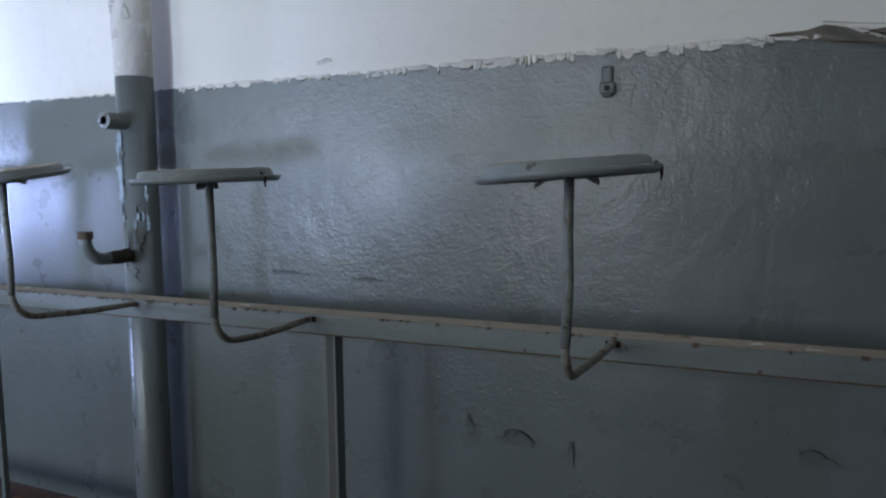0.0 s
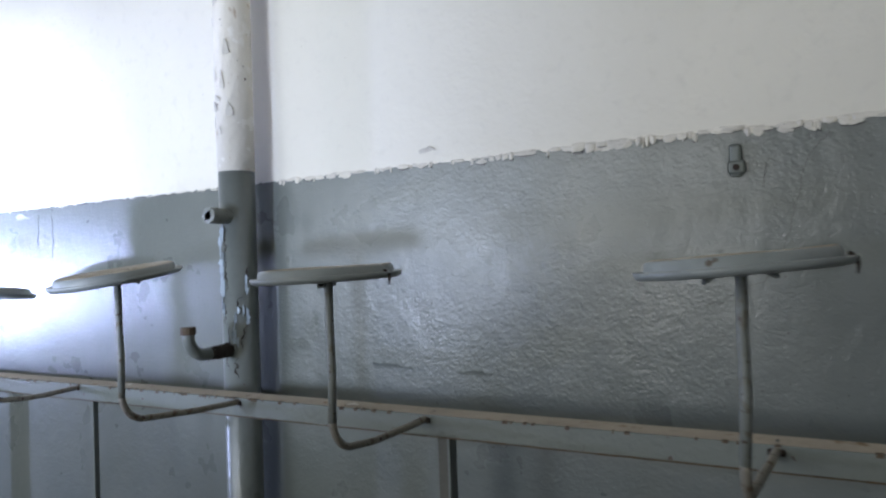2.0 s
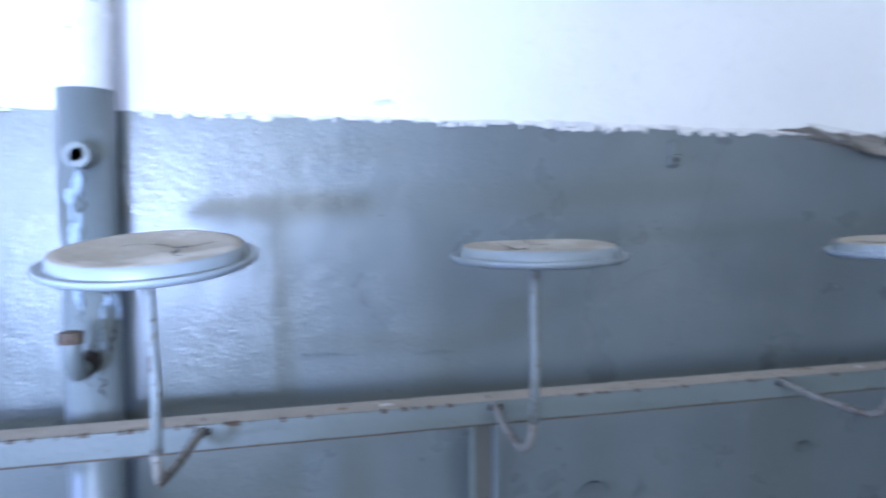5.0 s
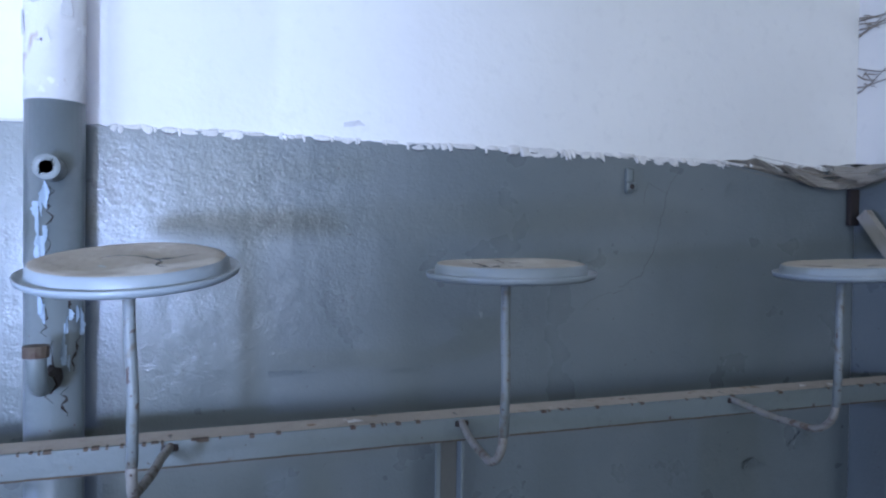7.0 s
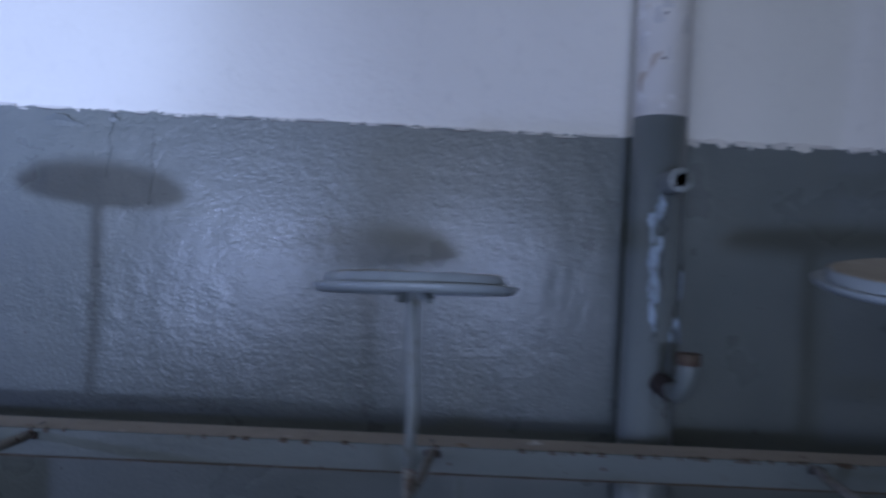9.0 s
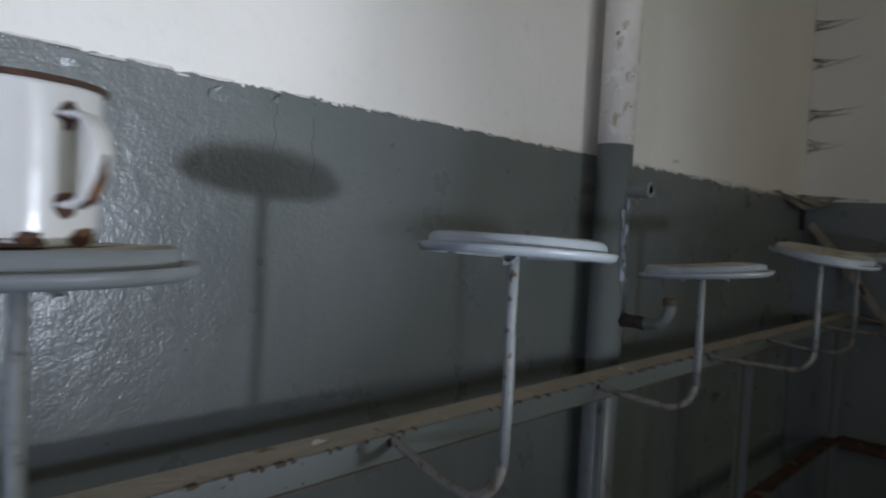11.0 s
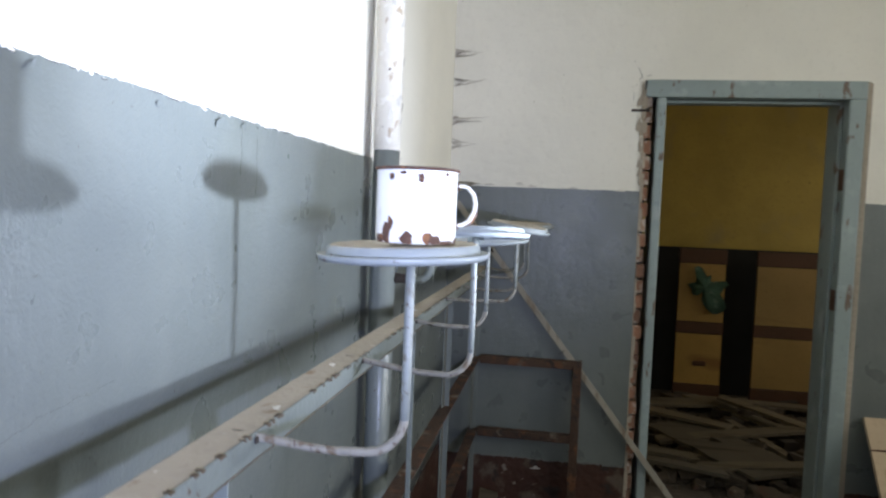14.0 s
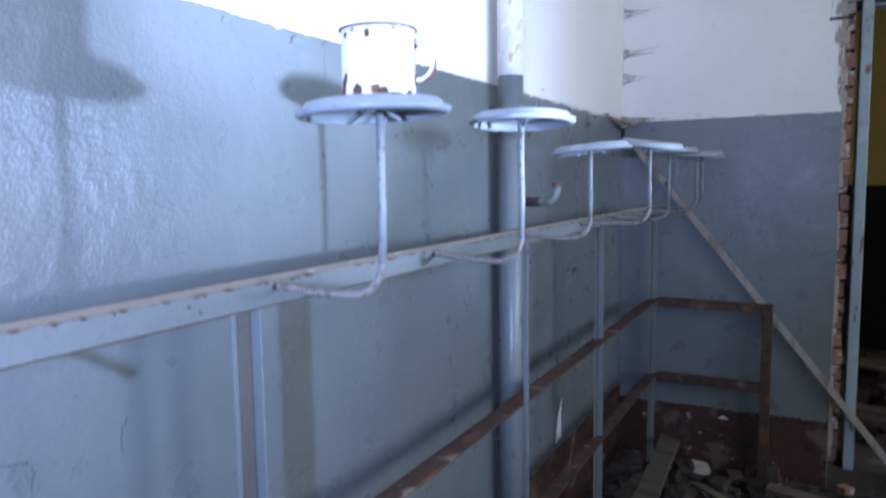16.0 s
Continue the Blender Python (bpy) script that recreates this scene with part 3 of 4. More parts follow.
def plate_stand(x, PYC, z, tx, ty, ox, oy, size, wx, low, seed):
    st = thing("plate_stand", "round grey metal plate on a bent iron rod, dusty", "plate stand", "plates on the wall rack", pose(x, 0, 0))
    bm = bmesh.new()
    zb = RZ - 0.006
    zl = low + 0.0052
    run = RY - 0.004 - (PYC + 0.044)
    pts = [(wx, RY + 0.03, zb + 0.002), (wx, RY - 0.004, zb)] + [(wx * (1 - q) + 0.002 * math.sin(seed + 5 * q), RY - 0.004 - run * q, zb + (zl - zb) * min(1, 1.3 * q) - 0.003 * math.sin(math.pi * q)) for q in (0.25, 0.5, 0.75)]
    bend = arc((0, PYC + 0.044, zl + 0.044), (0, -1, 0), (0, 0, -1), 0.044, 84, 0, 7)
    pts += bend
    tube(bm, pts, 0.0052, 10, wobble=0.12)
    part("rod_bend", bm, M_BEND, st, "rust-flecked lower bend of the rod", True)
    bm = bmesh.new()
    lo = bend[-1]
    dx = 0.004 * math.sin(seed)
    tube(bm, [lo - Vector((0, 0, 0.004)), lo + (Vector((dx, PYC, z - 0.008)) - lo) * 0.35 + Vector((0.002, 0, 0)), lo + (Vector((dx, PYC, z - 0.008)) - lo) * 0.7, (dx, PYC, z + 0.006)], 0.0055, 10, wobble=0.1)
    part("rod", bm, M_ROD, st, "", True)
    bm = bmesh.new()
    tilt = pose(ox, PYC + oy, z, tx, ty, 0) @ pose(0, 0, 0, 0, 0, 40 * seed) @ Matrix.Diagonal((size, size, 1, 1))
    lathe(bm, [(0.0, 0.0082), (0.076, 0.0082), (0.0808, 0.004), (0.0822, -0.0036), (0.0835, -0.0045), (0.089, -0.0045), (0.0930, -0.002), (0.0945, 0.0030), (0.0928, 0.0036), (0.0890, -0.0005), (0.0855, -0.0008), (0.0848, 0.0022), (0.084, 0.0095), (0.0815, 0.0125)], 56)
    bmesh.ops.transform(bm, matrix=tilt, verts=bm.verts)
    disc = part("plate", bm, M_PLATE, st, "grey painted plate with a rolled rim", True)
    bm = bmesh.new()
    lathe(bm, [(0.0818, 0.0122), (0.078, 0.0134), (0.07, 0.0128), (0.05, 0.0125), (0.025, 0.0125), (0.0, 0.0125)], 56, wave=dish)
    bmesh.ops.transform(bm, matrix=tilt, verts=bm.verts)
    part("plate_top", bm, M_PLATETOP, disc, "plate top under brown dust", True)
    for a in (25 + 50 * seed, 205 + 50 * seed):
        bm = bmesh.new()
        ca, sa = math.cos(radians(a)), math.sin(radians(a))
        rows = []
        for i in range(6):
            q = i / 5
            rr, zz = 0.009 + 0.024 * q, 0.0105 - 0.024 * q * (1 - 0.25 * q)
            w = 0.009 * (1 - 0.5 * q)
            rows.append([Vector((ca * rr - sa * s, sa * rr + ca * s, zz + t)) for s in (-w, w) for t in (0, -0.005)])
        vs = [[bm.verts.new(p) for p in row] for row in rows]
        for p, q in zip(vs, vs[1:]):
            for i, j in ((0, 1), (1, 3), (3, 2), (2, 0)):
                bm.faces.new((p[i], p[j], q[j], q[i]))
        bm.faces.new(vs[0]), bm.faces.new(vs[-1])
        bmesh.ops.transform(bm, matrix=tilt, verts=bm.verts)
        part("bent_tab", bm, M_IRON_G, disc, "bent fixing tab under the plate")
    bm = bmesh.new()
    r9 = random.Random(51 * seed)
    for k in range(2 + seed % 2):
        a0, b0 = r9.uniform(0, 6.28), r9.uniform(2.2, 3.6)
        p, q = Vector((0.062 * math.cos(a0), 0.062 * math.sin(a0), 0)), Vector((0.035 * math.cos(a0 + b0), 0.035 * math.sin(a0 + b0), 0))
        line = []
        for n in range(9):
            v = p.lerp(q, n / 8) + Vector((0.006 * math.sin(n * 1.1 + k), 0.005 * math.cos(n * 0.9 + seed), 0))
            line.append((v.x, v.y, 0.0124 + dish(v.length, math.atan2(v.y, v.x))))
        tube(bm, line, [0.0003 + 0.0016 * math.sin(math.pi * n / 8) * (0.6 + 0.4 * math.sin(2.7 * n)) for n in range(9)], 5)
    bmesh.ops.transform(bm, matrix=tilt, verts=bm.verts)
    part("crease", bm, M_CRACK, disc, "dark creases in the dusty top")
    if seed in (2, 3):
        bm = bmesh.new()
        e = tilt @ Vector((0, 0, 0))
        ex, ez = e.x + 0.093 * size, e.z - 0.093 * size * math.sin(radians(ty))
        tube(bm, [(ex - 0.006, e.y, ez + 0.006), (ex, e.y, ez), (ex + 0.001, e.y - 0.001, ez - 0.006), (ex, e.y, ez - 0.013)], [0.002, 0.0026, 0.0016, 0.0006], 6)
        part("hanging_drip", bm, M_DARK, disc, "rusty drip hanging at the rim")
    bm = bmesh.new()
    block(bm, wx - 0.010, wx + 0.010, RY - 0.005, RY - 0.0015, zb - 0.0055, zb + 0.003, 0.002)
    part("weld", bm, M_DARK, st, "rusty weld on the rail")
    return st


for i, p in enumerate(PLATES):
    plate_stand(*p, i + 1)
# the rod left of a plate that has gone
rod = thing("broken_rod", "bent iron rod without its plate", "rod", m=pose(-3.27, 0, 0))
bm = bmesh.new()
tube(bm, [(0, RY - 0.004, RZ - 0.014), (0.03, RY - 0.03, RZ - 0.03), (0.06, RY - 0.05, RZ - 0.06)], 0.0052, 10)
part("rod_bend", bm, M_RODRUST, rod, "", True)

# ---------------------------------------------------------------- enamel mug
CX, CY, CZ = -2.786, -0.410, 1.5108
mug = thing("enamel_mug", "chipped white enamel mug standing on a plate", "mug", m=pose(CX, CY, CZ))
CR = 0.0435
bm = bmesh.new()
lathe(bm, [(0, 0.002), (CR - 0.005, 0.001), (CR - 0.0015, 0.0025), (CR - 0.0005, 0.006), (CR, 0.012), (CR, 0.076), (CR + 0.0006, 0.0785), (CR - 0.0016, 0.0785), (CR - 0.0018, 0.01), (CR - 0.006, 0.0045), (0, 0.004)], 64)
part("mug_body", bm, M_ENAMEL, mug, "white enamel body", True)
bm = bmesh.new()
n = 48
tube(bm, [((CR + 0.0012) * Vector((math.cos(2 * math.pi * k / n), math.sin(2 * math.pi * k / n), 0)) + Vector((0, 0, 0.0795)))[:] for k in range(n + 1)], 0.0017, 8, cap=False, wobble=0.2)
part("rim", bm, M_CHIP, mug, "rolled rusty brown rim", True)
bm = bmesh.new()
hd = Vector((0.36, -0.933, 0))
prof = [(CR - 0.001, 0.064), (CR + 0.006, 0.0645), (CR + 0.013, 0.063), (CR + 0.0195, 0.056), (CR + 0.022, 0.046), (CR + 0.0205, 0.036), (CR + 0.015, 0.0265), (CR + 0.008, 0.0225), (CR - 0.001, 0.0215)]
rings = []
sd = Vector((-hd.y, hd.x, 0))
for i, (r, z) in enumerate(prof):
    a, b = Vector((*prof[max(i - 1, 0)], 0)), Vector((*prof[min(i + 1, len(prof) - 1)], 0))
    d = (b - a).normalized()
    nrm = hd * -d.y + Vector((0, 0, 1)) * d.x
    p = hd * r + Vector((0, 0, z))
    rings.append([bm.verts.new(p + sd * (0.0062 * math.cos(q)) + nrm * (0.0021 * math.sin(q))) for q in [2 * math.pi * k / 12 for k in range(12)]])
for a, b in zip(rings, rings[1:]):
    for k in range(12):
        bm.faces.new((a[k], a[(k + 1) % 12], b[(k + 1) % 12], b[k]))
handle = part("handle", bm, M_ENAMEL, mug, "white enamel strap handle", True)
bm = bmesh.new()
for i0, i1 in ((4, 7),):
    pts = [hd * (prof[i][0] + 0.0018) + Vector((0, 0, prof[i][1] - 0.0006 * (i - 4))) for i in range(i0, i1 + 1)]
    tube(bm, pts, [0.001, 0.0028, 0.003, 0.0012], 8, wobble=0.5)
for z in (0.0645, 0.0215):
    tube(bm, [hd * (CR + 0.0002) + Vector((0, 0, z)), hd * (CR + 0.0024) + Vector((0, 0, z))], [0.0066, 0.0045], 12, wobble=0.4)
part("rust_wear", bm, M_CHIP, handle, "rust where the enamel wore off")
face = math.degrees(math.atan2(-0.24, -0.47))
for a, z, w, h, s in ((-60, 0.011, 0.006, 0.014, 1), (-53, 0.022, 0.0035, 0.008, 2), (-28, 0.007, 0.0075, 0.008, 3), (2, 0.008, 0.006, 0.0075, 4), (13, 0.0055, 0.006, 0.005, 5), (36, 0.0035, 0.02, 0.003, 6), (62, 0.005, 0.008, 0.0045, 7),
                      (-52, 0.0705, 0.0035, 0.004, 8), (-10, 0.0695, 0.0035, 0.006, 9), (30, 0.0745, 0.003, 0.002, 10), (-75, 0.006, 0.01, 0.005, 11), (100, 0.006, 0.01, 0.006, 12), (-35, 0.0745, 0.004, 0.0018, 13), (140, 0.01, 0.01, 0.009, 14), (-130, 0.012, 0.009, 0.01, 15)):
    bm = bmesh.new()
    r3 = random.Random(s)
    n = 14
    ring = []
    c0 = radians(face + a)
    centre = bm.verts.new(((CR + 0.0005) * math.cos(c0), (CR + 0.0005) * math.sin(c0), z))
    for k in range(n):
        q = 2 * math.pi * k / n
        rr = r3.uniform(0.75, 1.15)
        aa, zq = c0 + w * rr * math.cos(q) / CR, max(0.0015, z + h * rr * math.sin(q))
        rad = CR + 0.0003 if zq > 0.007 else CR - 0.0006
        ring.append(bm.verts.new((rad * math.cos(aa), rad * math.sin(aa), zq)))
    for k in range(n):
        bm.faces.new((centre, ring[k], ring[(k + 1) % n]))
    part("enamel_chip", bm, M_CHIP, mug, "rusty chip in the enamel")

# ---------------------------------------------------------------- leaning lath and corner clutter
lath = thing("leaning_lath", "long pale wooden lath leaning across the corner", "lath")
bm = bmesh.new()
a, b = Vector((-0.026, -0.045, 1.60)), Vector((-0.034, -1.30, 0.012))
d = (b - a).normalized()
sidev, upv = Vector((1, 0, 0)), d.cross(Vector((1, 0, 0))).normalized()
vs = []
for k in range(9):
    p = a + (b - a) * k / 8 + Vector((0, 0, 0.006 * math.sin(math.pi * k / 8)))
    vs.append([bm.verts.new(p + sidev * sx * 0.009 + upv * sy * 0.0135) for sx, sy in ((-1, -1), (1, -1), (1, 1), (-1, 1))])
for p, q in zip(vs, vs[1:]):
    for i in range(4):
        bm.faces.new((p[i], p[(i + 1) % 4], q[(i + 1) % 4], q[i]))
bm.faces.new(vs[0]), bm.faces.new(vs[-1])
part("stick", bm, M_LATH, lath)
for t0, dy, dz in ((0.14, -0.02, -0.035), (0.46, 0.03, -0.02)):
    bm = bmesh.new()
    p = a + (b - a) * t0 + Vector((-0.012, 0, 0.012))
    tube(bm, [p, p + Vector((-0.012, dy, dz))], 0.0055 if t0 < 0.2 else 0.0015, 6)
    part("nail", bm, M_DARK, lath, "dark bent nail")

hook = thing("corner_bracket", "small dark iron bracket in the wall corner", "bracket")
bm = bmesh.new()
block(bm, -0.03, -0.004, -0.016, -0.0045, 1.575, 1.655, 0.002)
part("plate_piece", bm, M_DARK, hook)

bracket = thing("wall_bracket", "painted-over metal wall clip with a hole", "bracket")
bm = bmesh.new()
block(bm, -0.602, -0.584, -0.009, -0.0023, 1.626, 1.676, 0.005)
block(bm, -0.604, -0.580, -0.013, -0.0085, 1.631, 1.650, 0.004)
bp = part("clip", bm, M_IRON_G, bracket)
bm = bmesh.new()
tube(bm, [(-0.592, -0.0125, 1.640), (-0.592, -0.0142, 1.640)], 0.005, 10)
part("hole", bm, M_DARK, bp)

# peeling edge where the limewash overlaps the grey coat
bm = bmesh.new()
rnd = random.Random(77)
gaps = bmesh.new()


def crust(a0, a1, tall, deep):
    """Broken lip of limewash standing proud along the top of the grey coat."""
    x = a0
    while x < a1:
        w = rnd.choice((0.004, 0.007, 0.012, 0.022, 0.04)) * rnd.uniform(0.7, 1.4)
        z = LINE + rag(x, 0.006, 1.0)
        if rnd.random() < 0.86:
            n = 5 + int(w / 0.004)
            drop, out = rnd.uniform(0.15, 1.0) * tall, rnd.uniform(0.4, 1.0) * deep
            lean, ring = rnd.uniform(0.5, 1.6), []
            for k in range(n):
                q = k / (n - 1)
                xx = x + w * q
                swell = math.sin(math.pi * q ** lean) ** 0.45 if 0 < k < n - 1 else 0.12
                top, low = z + tall * (0.5 + 0.4 * noise.noise(Vector((xx * 45, 4, 0)))), z - drop * swell * rnd.uniform(0.75, 1.1)
                ring.append([bm.verts.new(p) for p in ((xx, -0.0002, top), (xx, -0.5 * out * swell - 0.001, z + 0.002), (xx, -out * swell - 0.0012, low), (xx, -0.0010, low + 0.001))])
            for p, q in zip(ring, ring[1:]):
                for k in range(3):
                    bm.faces.new((p[k], q[k], q[k + 1], p[k + 1]))
            bm.faces.new(ring[0]), bm.faces.new(ring[-1])
            if rnd.random() < 0.33:
                tube(gaps, [(x + w * q, -0.0022, z - drop * math.sin(math.pi * (0.08 + 0.84 * q)) ** 0.45 - 0.0006) for q in (0.05, 0.3, 0.55, 0.8, 0.97)], [0.0003, 0.0012, 0.0014, 0.001, 0.0003], 4)
        x += w


crust(-1.50, -0.03, 0.010, 0.005)
crust(-0.85, -0.04, 0.013, 0.008)
crust(-4.2, -1.62, 0.004, 0.003)
x = -1.3
while x < -0.06:
    w = rnd.uniform(0.015, 0.05)
    flake(bm, (x, 0, LINE + 0.004 + rag(x, 0.006, 1.0)), (1, 0, 0.05), (0, 0, -1), (0, -1, 0), w, rnd.uniform(0.006, 0.018), rnd.uniform(0.004, 0.010), int(x * -2300))
    x += w + rnd.uniform(0.02, 0.2)
part("edge_gap", gaps, M_CRACK, wall_north, "dark crevice under the broken edge")
flake(bm, (-1.13, 0, 1.722), (1, 0, 0.1), (0, 0, 1), (0, -1, 0), 0.035, 0.012, 0.008, 4)
flake(bm, (-0.96, -0.003, 0.40), (1, 0, 0.2), (0.1, 0, 1), (0, -1, 0), 0.07, 0.17, 0.012, 18)
tagged(part("peeling_edge", bm, M_FLAKEW, wall_north, "curling limewash along the paint edge"), kind="stuff")
bm = bmesh.new()
for i, (x, z, w, h, c) in enumerate(((-0.755, 1.025, 0.075, 0.036, 0.016), (-0.835, 1.030, 0.02, 0.045, 0.010), (-0.655, 1.0, 0.022, 0.05, 0.010), (-0.27, 1.06, 0.06, 0.03, 0.012), (-0.50, 1.25, 0.03, 0.02, 0.003), (-2.43, 1.670, 0.06, 0.018, 0.005), (-2.36, 1.68, 0.02, 0.012, 0.004),
                                     (-2.86, 1.676, 0.03, 0.016, 0.005), (-2.62, 1.678, 0.02, 0.012, 0.004), (-1.22, 1.31, 0.09, 0.012, 0.003), (-1.05, 1.305, 0.07, 0.012, 0.003), (-0.35, 1.63, 0.02, 0.03, 0.003),
                                     (-0.15, 1.1, 0.06, 0.03, 0.006), (-0.618, 1.31, 0.007, 0.006, 0.001), (-1.0, 0.55, 0.05, 0.16, 0.012), (-0.92, 0.42, 0.05, 0.14, 0.014), (-1.35, 0.5, 0.04, 0.1, 0.012))):
    flake(bm, (x, -0.002, z), (1, 0, 0), (0, 0, 1), (0, -1, 0), w, h, c, 300 + i)
for k in range(9):
    r8 = random.Random(820 + k)
    flake(bm, (-2.995 + r8.uniform(-0.008, 0.004), -0.002, 1.06 - 0.014 * k), (0, 0, 1), (-1, 0, 0), (0, -1, 0), 0.022, r8.uniform(0.010, 0.02), r8.uniform(0.001, 0.003), 830 + k)
tagged(part("peeling_chips", bm, M_GREY, wall_north, "curling chips of grey paint"), kind="stuff")
bm = bmesh.new()
for i, (y, z, w, h) in enumerate(((-0.5, 0.25, 0.05, 0.02), (-0.42, 1.688, 0.05, 0.012), (-0.36, 1.695, 0.04, 0.016), (-0.62, 1.684, 0.05, 0.01), (-0.85, 1.68, 0.05, 0.012), (-0.2, 1.69, 0.05, 0.01))):
    flake(bm, (-0.002, y, z), (0, 1, 0), (0, 0, 1), (-1, 0, 0), w, h, 0.009, 400 + i)
tagged(part("peeling_edge", bm, M_FLAKEW, wall_east, "curling limewash along the paint edge"), kind="stuff")


def crack(bm, pts, w, out):
    """A hairline crack as a fine raised seam."""
    rr = random.Random(len(pts))
    path = []
    for p, q in zip(pts, pts[1:]):
        for k in range(6):
            v = Vector(p).lerp(Vector(q), k / 6)
            path.append(v + Vector((rr.uniform(-1, 1), 0, rr.uniform(-1, 1))) * 0.003)
    tube(bm, path, w, 4)


bm = bmesh.new()
crack(bm, [(-0.47, -0.0022, 1.68), (-0.50, -0.0022, 1.64), (-0.515, -0.0022, 1.58), (-0.53, -0.0022, 1.52), (-0.56, -0.0022, 1.47), (-0.62, -0.0022, 1.44)], 0.0005, 0)
crack(bm, [(-0.50, -0.0022, 1.63), (-0.55, -0.0022, 1.65), (-0.56, -0.0022, 1.60)], 0.0004, 0)
crack(bm, [(-0.60, -0.0022, 1.44), (-0.66, -0.0022, 1.43), (-0.70, -0.0022, 1.40)], 0.0004, 0)
crack(bm, [(-2.71, -0.0022, 1.31), (-2.85, -0.0022, 1.30), (-2.95, -0.0022, 1.27)], 0.00025, 0)
crack(bm, [(-2.36, -0.0022, 1.69), (-2.365, -0.0022, 1.63), (-2.37, -0.0022, 1.59)], 0.0007, 0)
crack(bm, [(-2.3, -0.0022, 1.67), (-2.30, -0.0022, 1.60), (-2.305, -0.0022, 1.55)], 0.0007, 0)
crack(bm, [(-3.16, -0.0022, 1.10), (-3.05, -0.0022, 1.078), (-2.995, -0.0022, 1.07), (-2.985, -0.0022, 1.052), (-3.0, -0.0022, 1.01), (-2.99, -0.0022, 0.97), (-3.02, -0.0022, 0.93)], 0.0013, 0)
crack(bm, [(-2.847, -0.0022, 1.08), (-2.862, -0.0022, 1.055), (-2.858, -0.0022, 1.02)], 0.0011, 0)
part("cracks", bm, M_CRACK, wall_north, "hairline cracks in the paint")
bm = bmesh.new()
crack(bm, [(0.0, -0.93, 2.24), (0.0, -0.90, 2.30), (0.0, -0.88, 2.33)], 0.001, 0)
crack(bm, [(0.0, -0.97, 2.25), (0.0, -0.92, 2.235), (0.0, -0.895, 2.18), (0.0, -0.89, 2.08)], 0.0012, 0)
part("cracks", bm, M_CRACK, wall_east, "cracks beside the door frame")
bm = bmesh.new()
flake(bm, (-0.001, -0.935, 2.10), (0, 1, 0), (0, 0, 1), (-1, 0, 0), 0.05, 0.09, 0.004, 610)
flake(bm, (-0.001, -0.925, 1.98), (0, 1, 0), (0, 0, 1), (-1, 0, 0), 0.03, 0.09, 0.004, 611)
for k in range(12):
    r6 = random.Random(700 + k)
    flake(bm, (-0.001, -0.944 + r6.uniform(0.0, 0.012), 1.72 + 0.04 * k), (0, 1, 0), (0, 0, 1), (-1, 0, 0), r6.uniform(0.010, 0.022), r6.uniform(0.05, 0.09), 0.003, 720 + k)
tagged(part("broken_patch", bm, M_PLASTER, wall_east, "bare broken plaster by the frame"), kind="stuff")
bm = bmesh.new()
block(bm, -0.004, 0.004, -0.975, -0.885, 2.072, 2.084, 0.001)
part("gap", bm, M_DARK, wall_east, "dark open joint")


def web(name, label, strands, r=0.0009):
    w = thing(name, label, "cobweb", "cobwebs in the corner")
    bm = bmesh.new()
    for p, q, sag in strands:
        p, q = Vector(p), Vector(q)
        pts = [p.lerp(q, k / 8) + Vector((0, 0, -sag * 4 * (k / 8) * (1 - k / 8))) + Vector((0, 0, 0.003 * noise.noise(p * 30 + Vector((k, 0, 0))))) for k in range(9)]
        tube(bm, pts, [r * (1.6 - 1.2 * k / 8) for k in range(9)], 5)
    tagged(part("silk", bm, M_WEB, w), kind="stuff")


rnd = random.Random(21)
for z, n, ln in ((2.352, 6, 0.20), (2.205, 4, 0.17), (2.015, 6, 0.20), (1.893, 4, 0.13)):
    st = []
    for k in range(n):
        st.append(((-0.004, -0.004, z + rnd.uniform(-0.03, 0.03)), (-0.003, -rnd.uniform(0.3, 1) * ln, z + rnd.uniform(-0.012, 0.022)), 0.004))
    for k in range(5):
        st.append(((-0.003, -0.003 - rnd.uniform(0, 0.03), z + rnd.uniform(-0.02, 0.02)), (-0.003, -0.01 - rnd.uniform(0, 0.05), z + rnd.uniform(-0.02, 0.02)), 0.0))
    web("cobweb", "dusty brown cobweb strands in the corner", st, 0.0011)
st = [((-0.30 + rnd.uniform(-0.12, 0.2), -0.004, 1.708 + rnd.uniform(-0.008, 0.010)), (-0.006, -0.02 - rnd.uniform(0, 0.16), 1.69 + rnd.uniform(-0.02, 0.02)), rnd.uniform(0.010, 0.03)) for _ in range(6)]
web("cobweb", "thick dusty cobweb strands sagging across the corner", st, 0.00035)
sheet = thing("cobweb", "dusty beige cobweb sheet sagging across the corner", "cobweb", "cobwebs in the corner")
bm = bmesh.new()
M_SHEET = mat("web_felt", (0.46, 0.42, 0.34), 0.95, bump=[(90, 0.002, 4.0, U)], vary=0.2)
grid = []
for i in range(15):
    q = i / 14
    a = Vector((-0.36 * (1 - q) - 0.004, -0.004, 1.702 + 0.006 * math.sin(9 * q)))
    b = Vector((-0.004, -0.004 - 0.19 * q, 1.692 + 0.006 * math.cos(7 * q)))
    row = []
    for k in range(7):
        r = k / 6
        p = a.lerp(b, r)
        p.z += -0.045 * math.sin(math.pi * r) * math.sin(math.pi * min(1, q + 0.15)) + 0.006 * noise.noise(p * 40)
        row.append(bm.verts.new(p))
    grid.append(row)
for i, (p, q) in enumerate(zip(grid, grid[1:])):
    for k in range(6):
        if noise.noise(Vector((i * 0.7, k * 0.9, 2.0))) > -0.22:
            bm.faces.new((p[k], q[k], q[k + 1], p[k + 1]))
bmesh.ops.solidify(bm, geom=list(bm.faces), thickness=0.001)
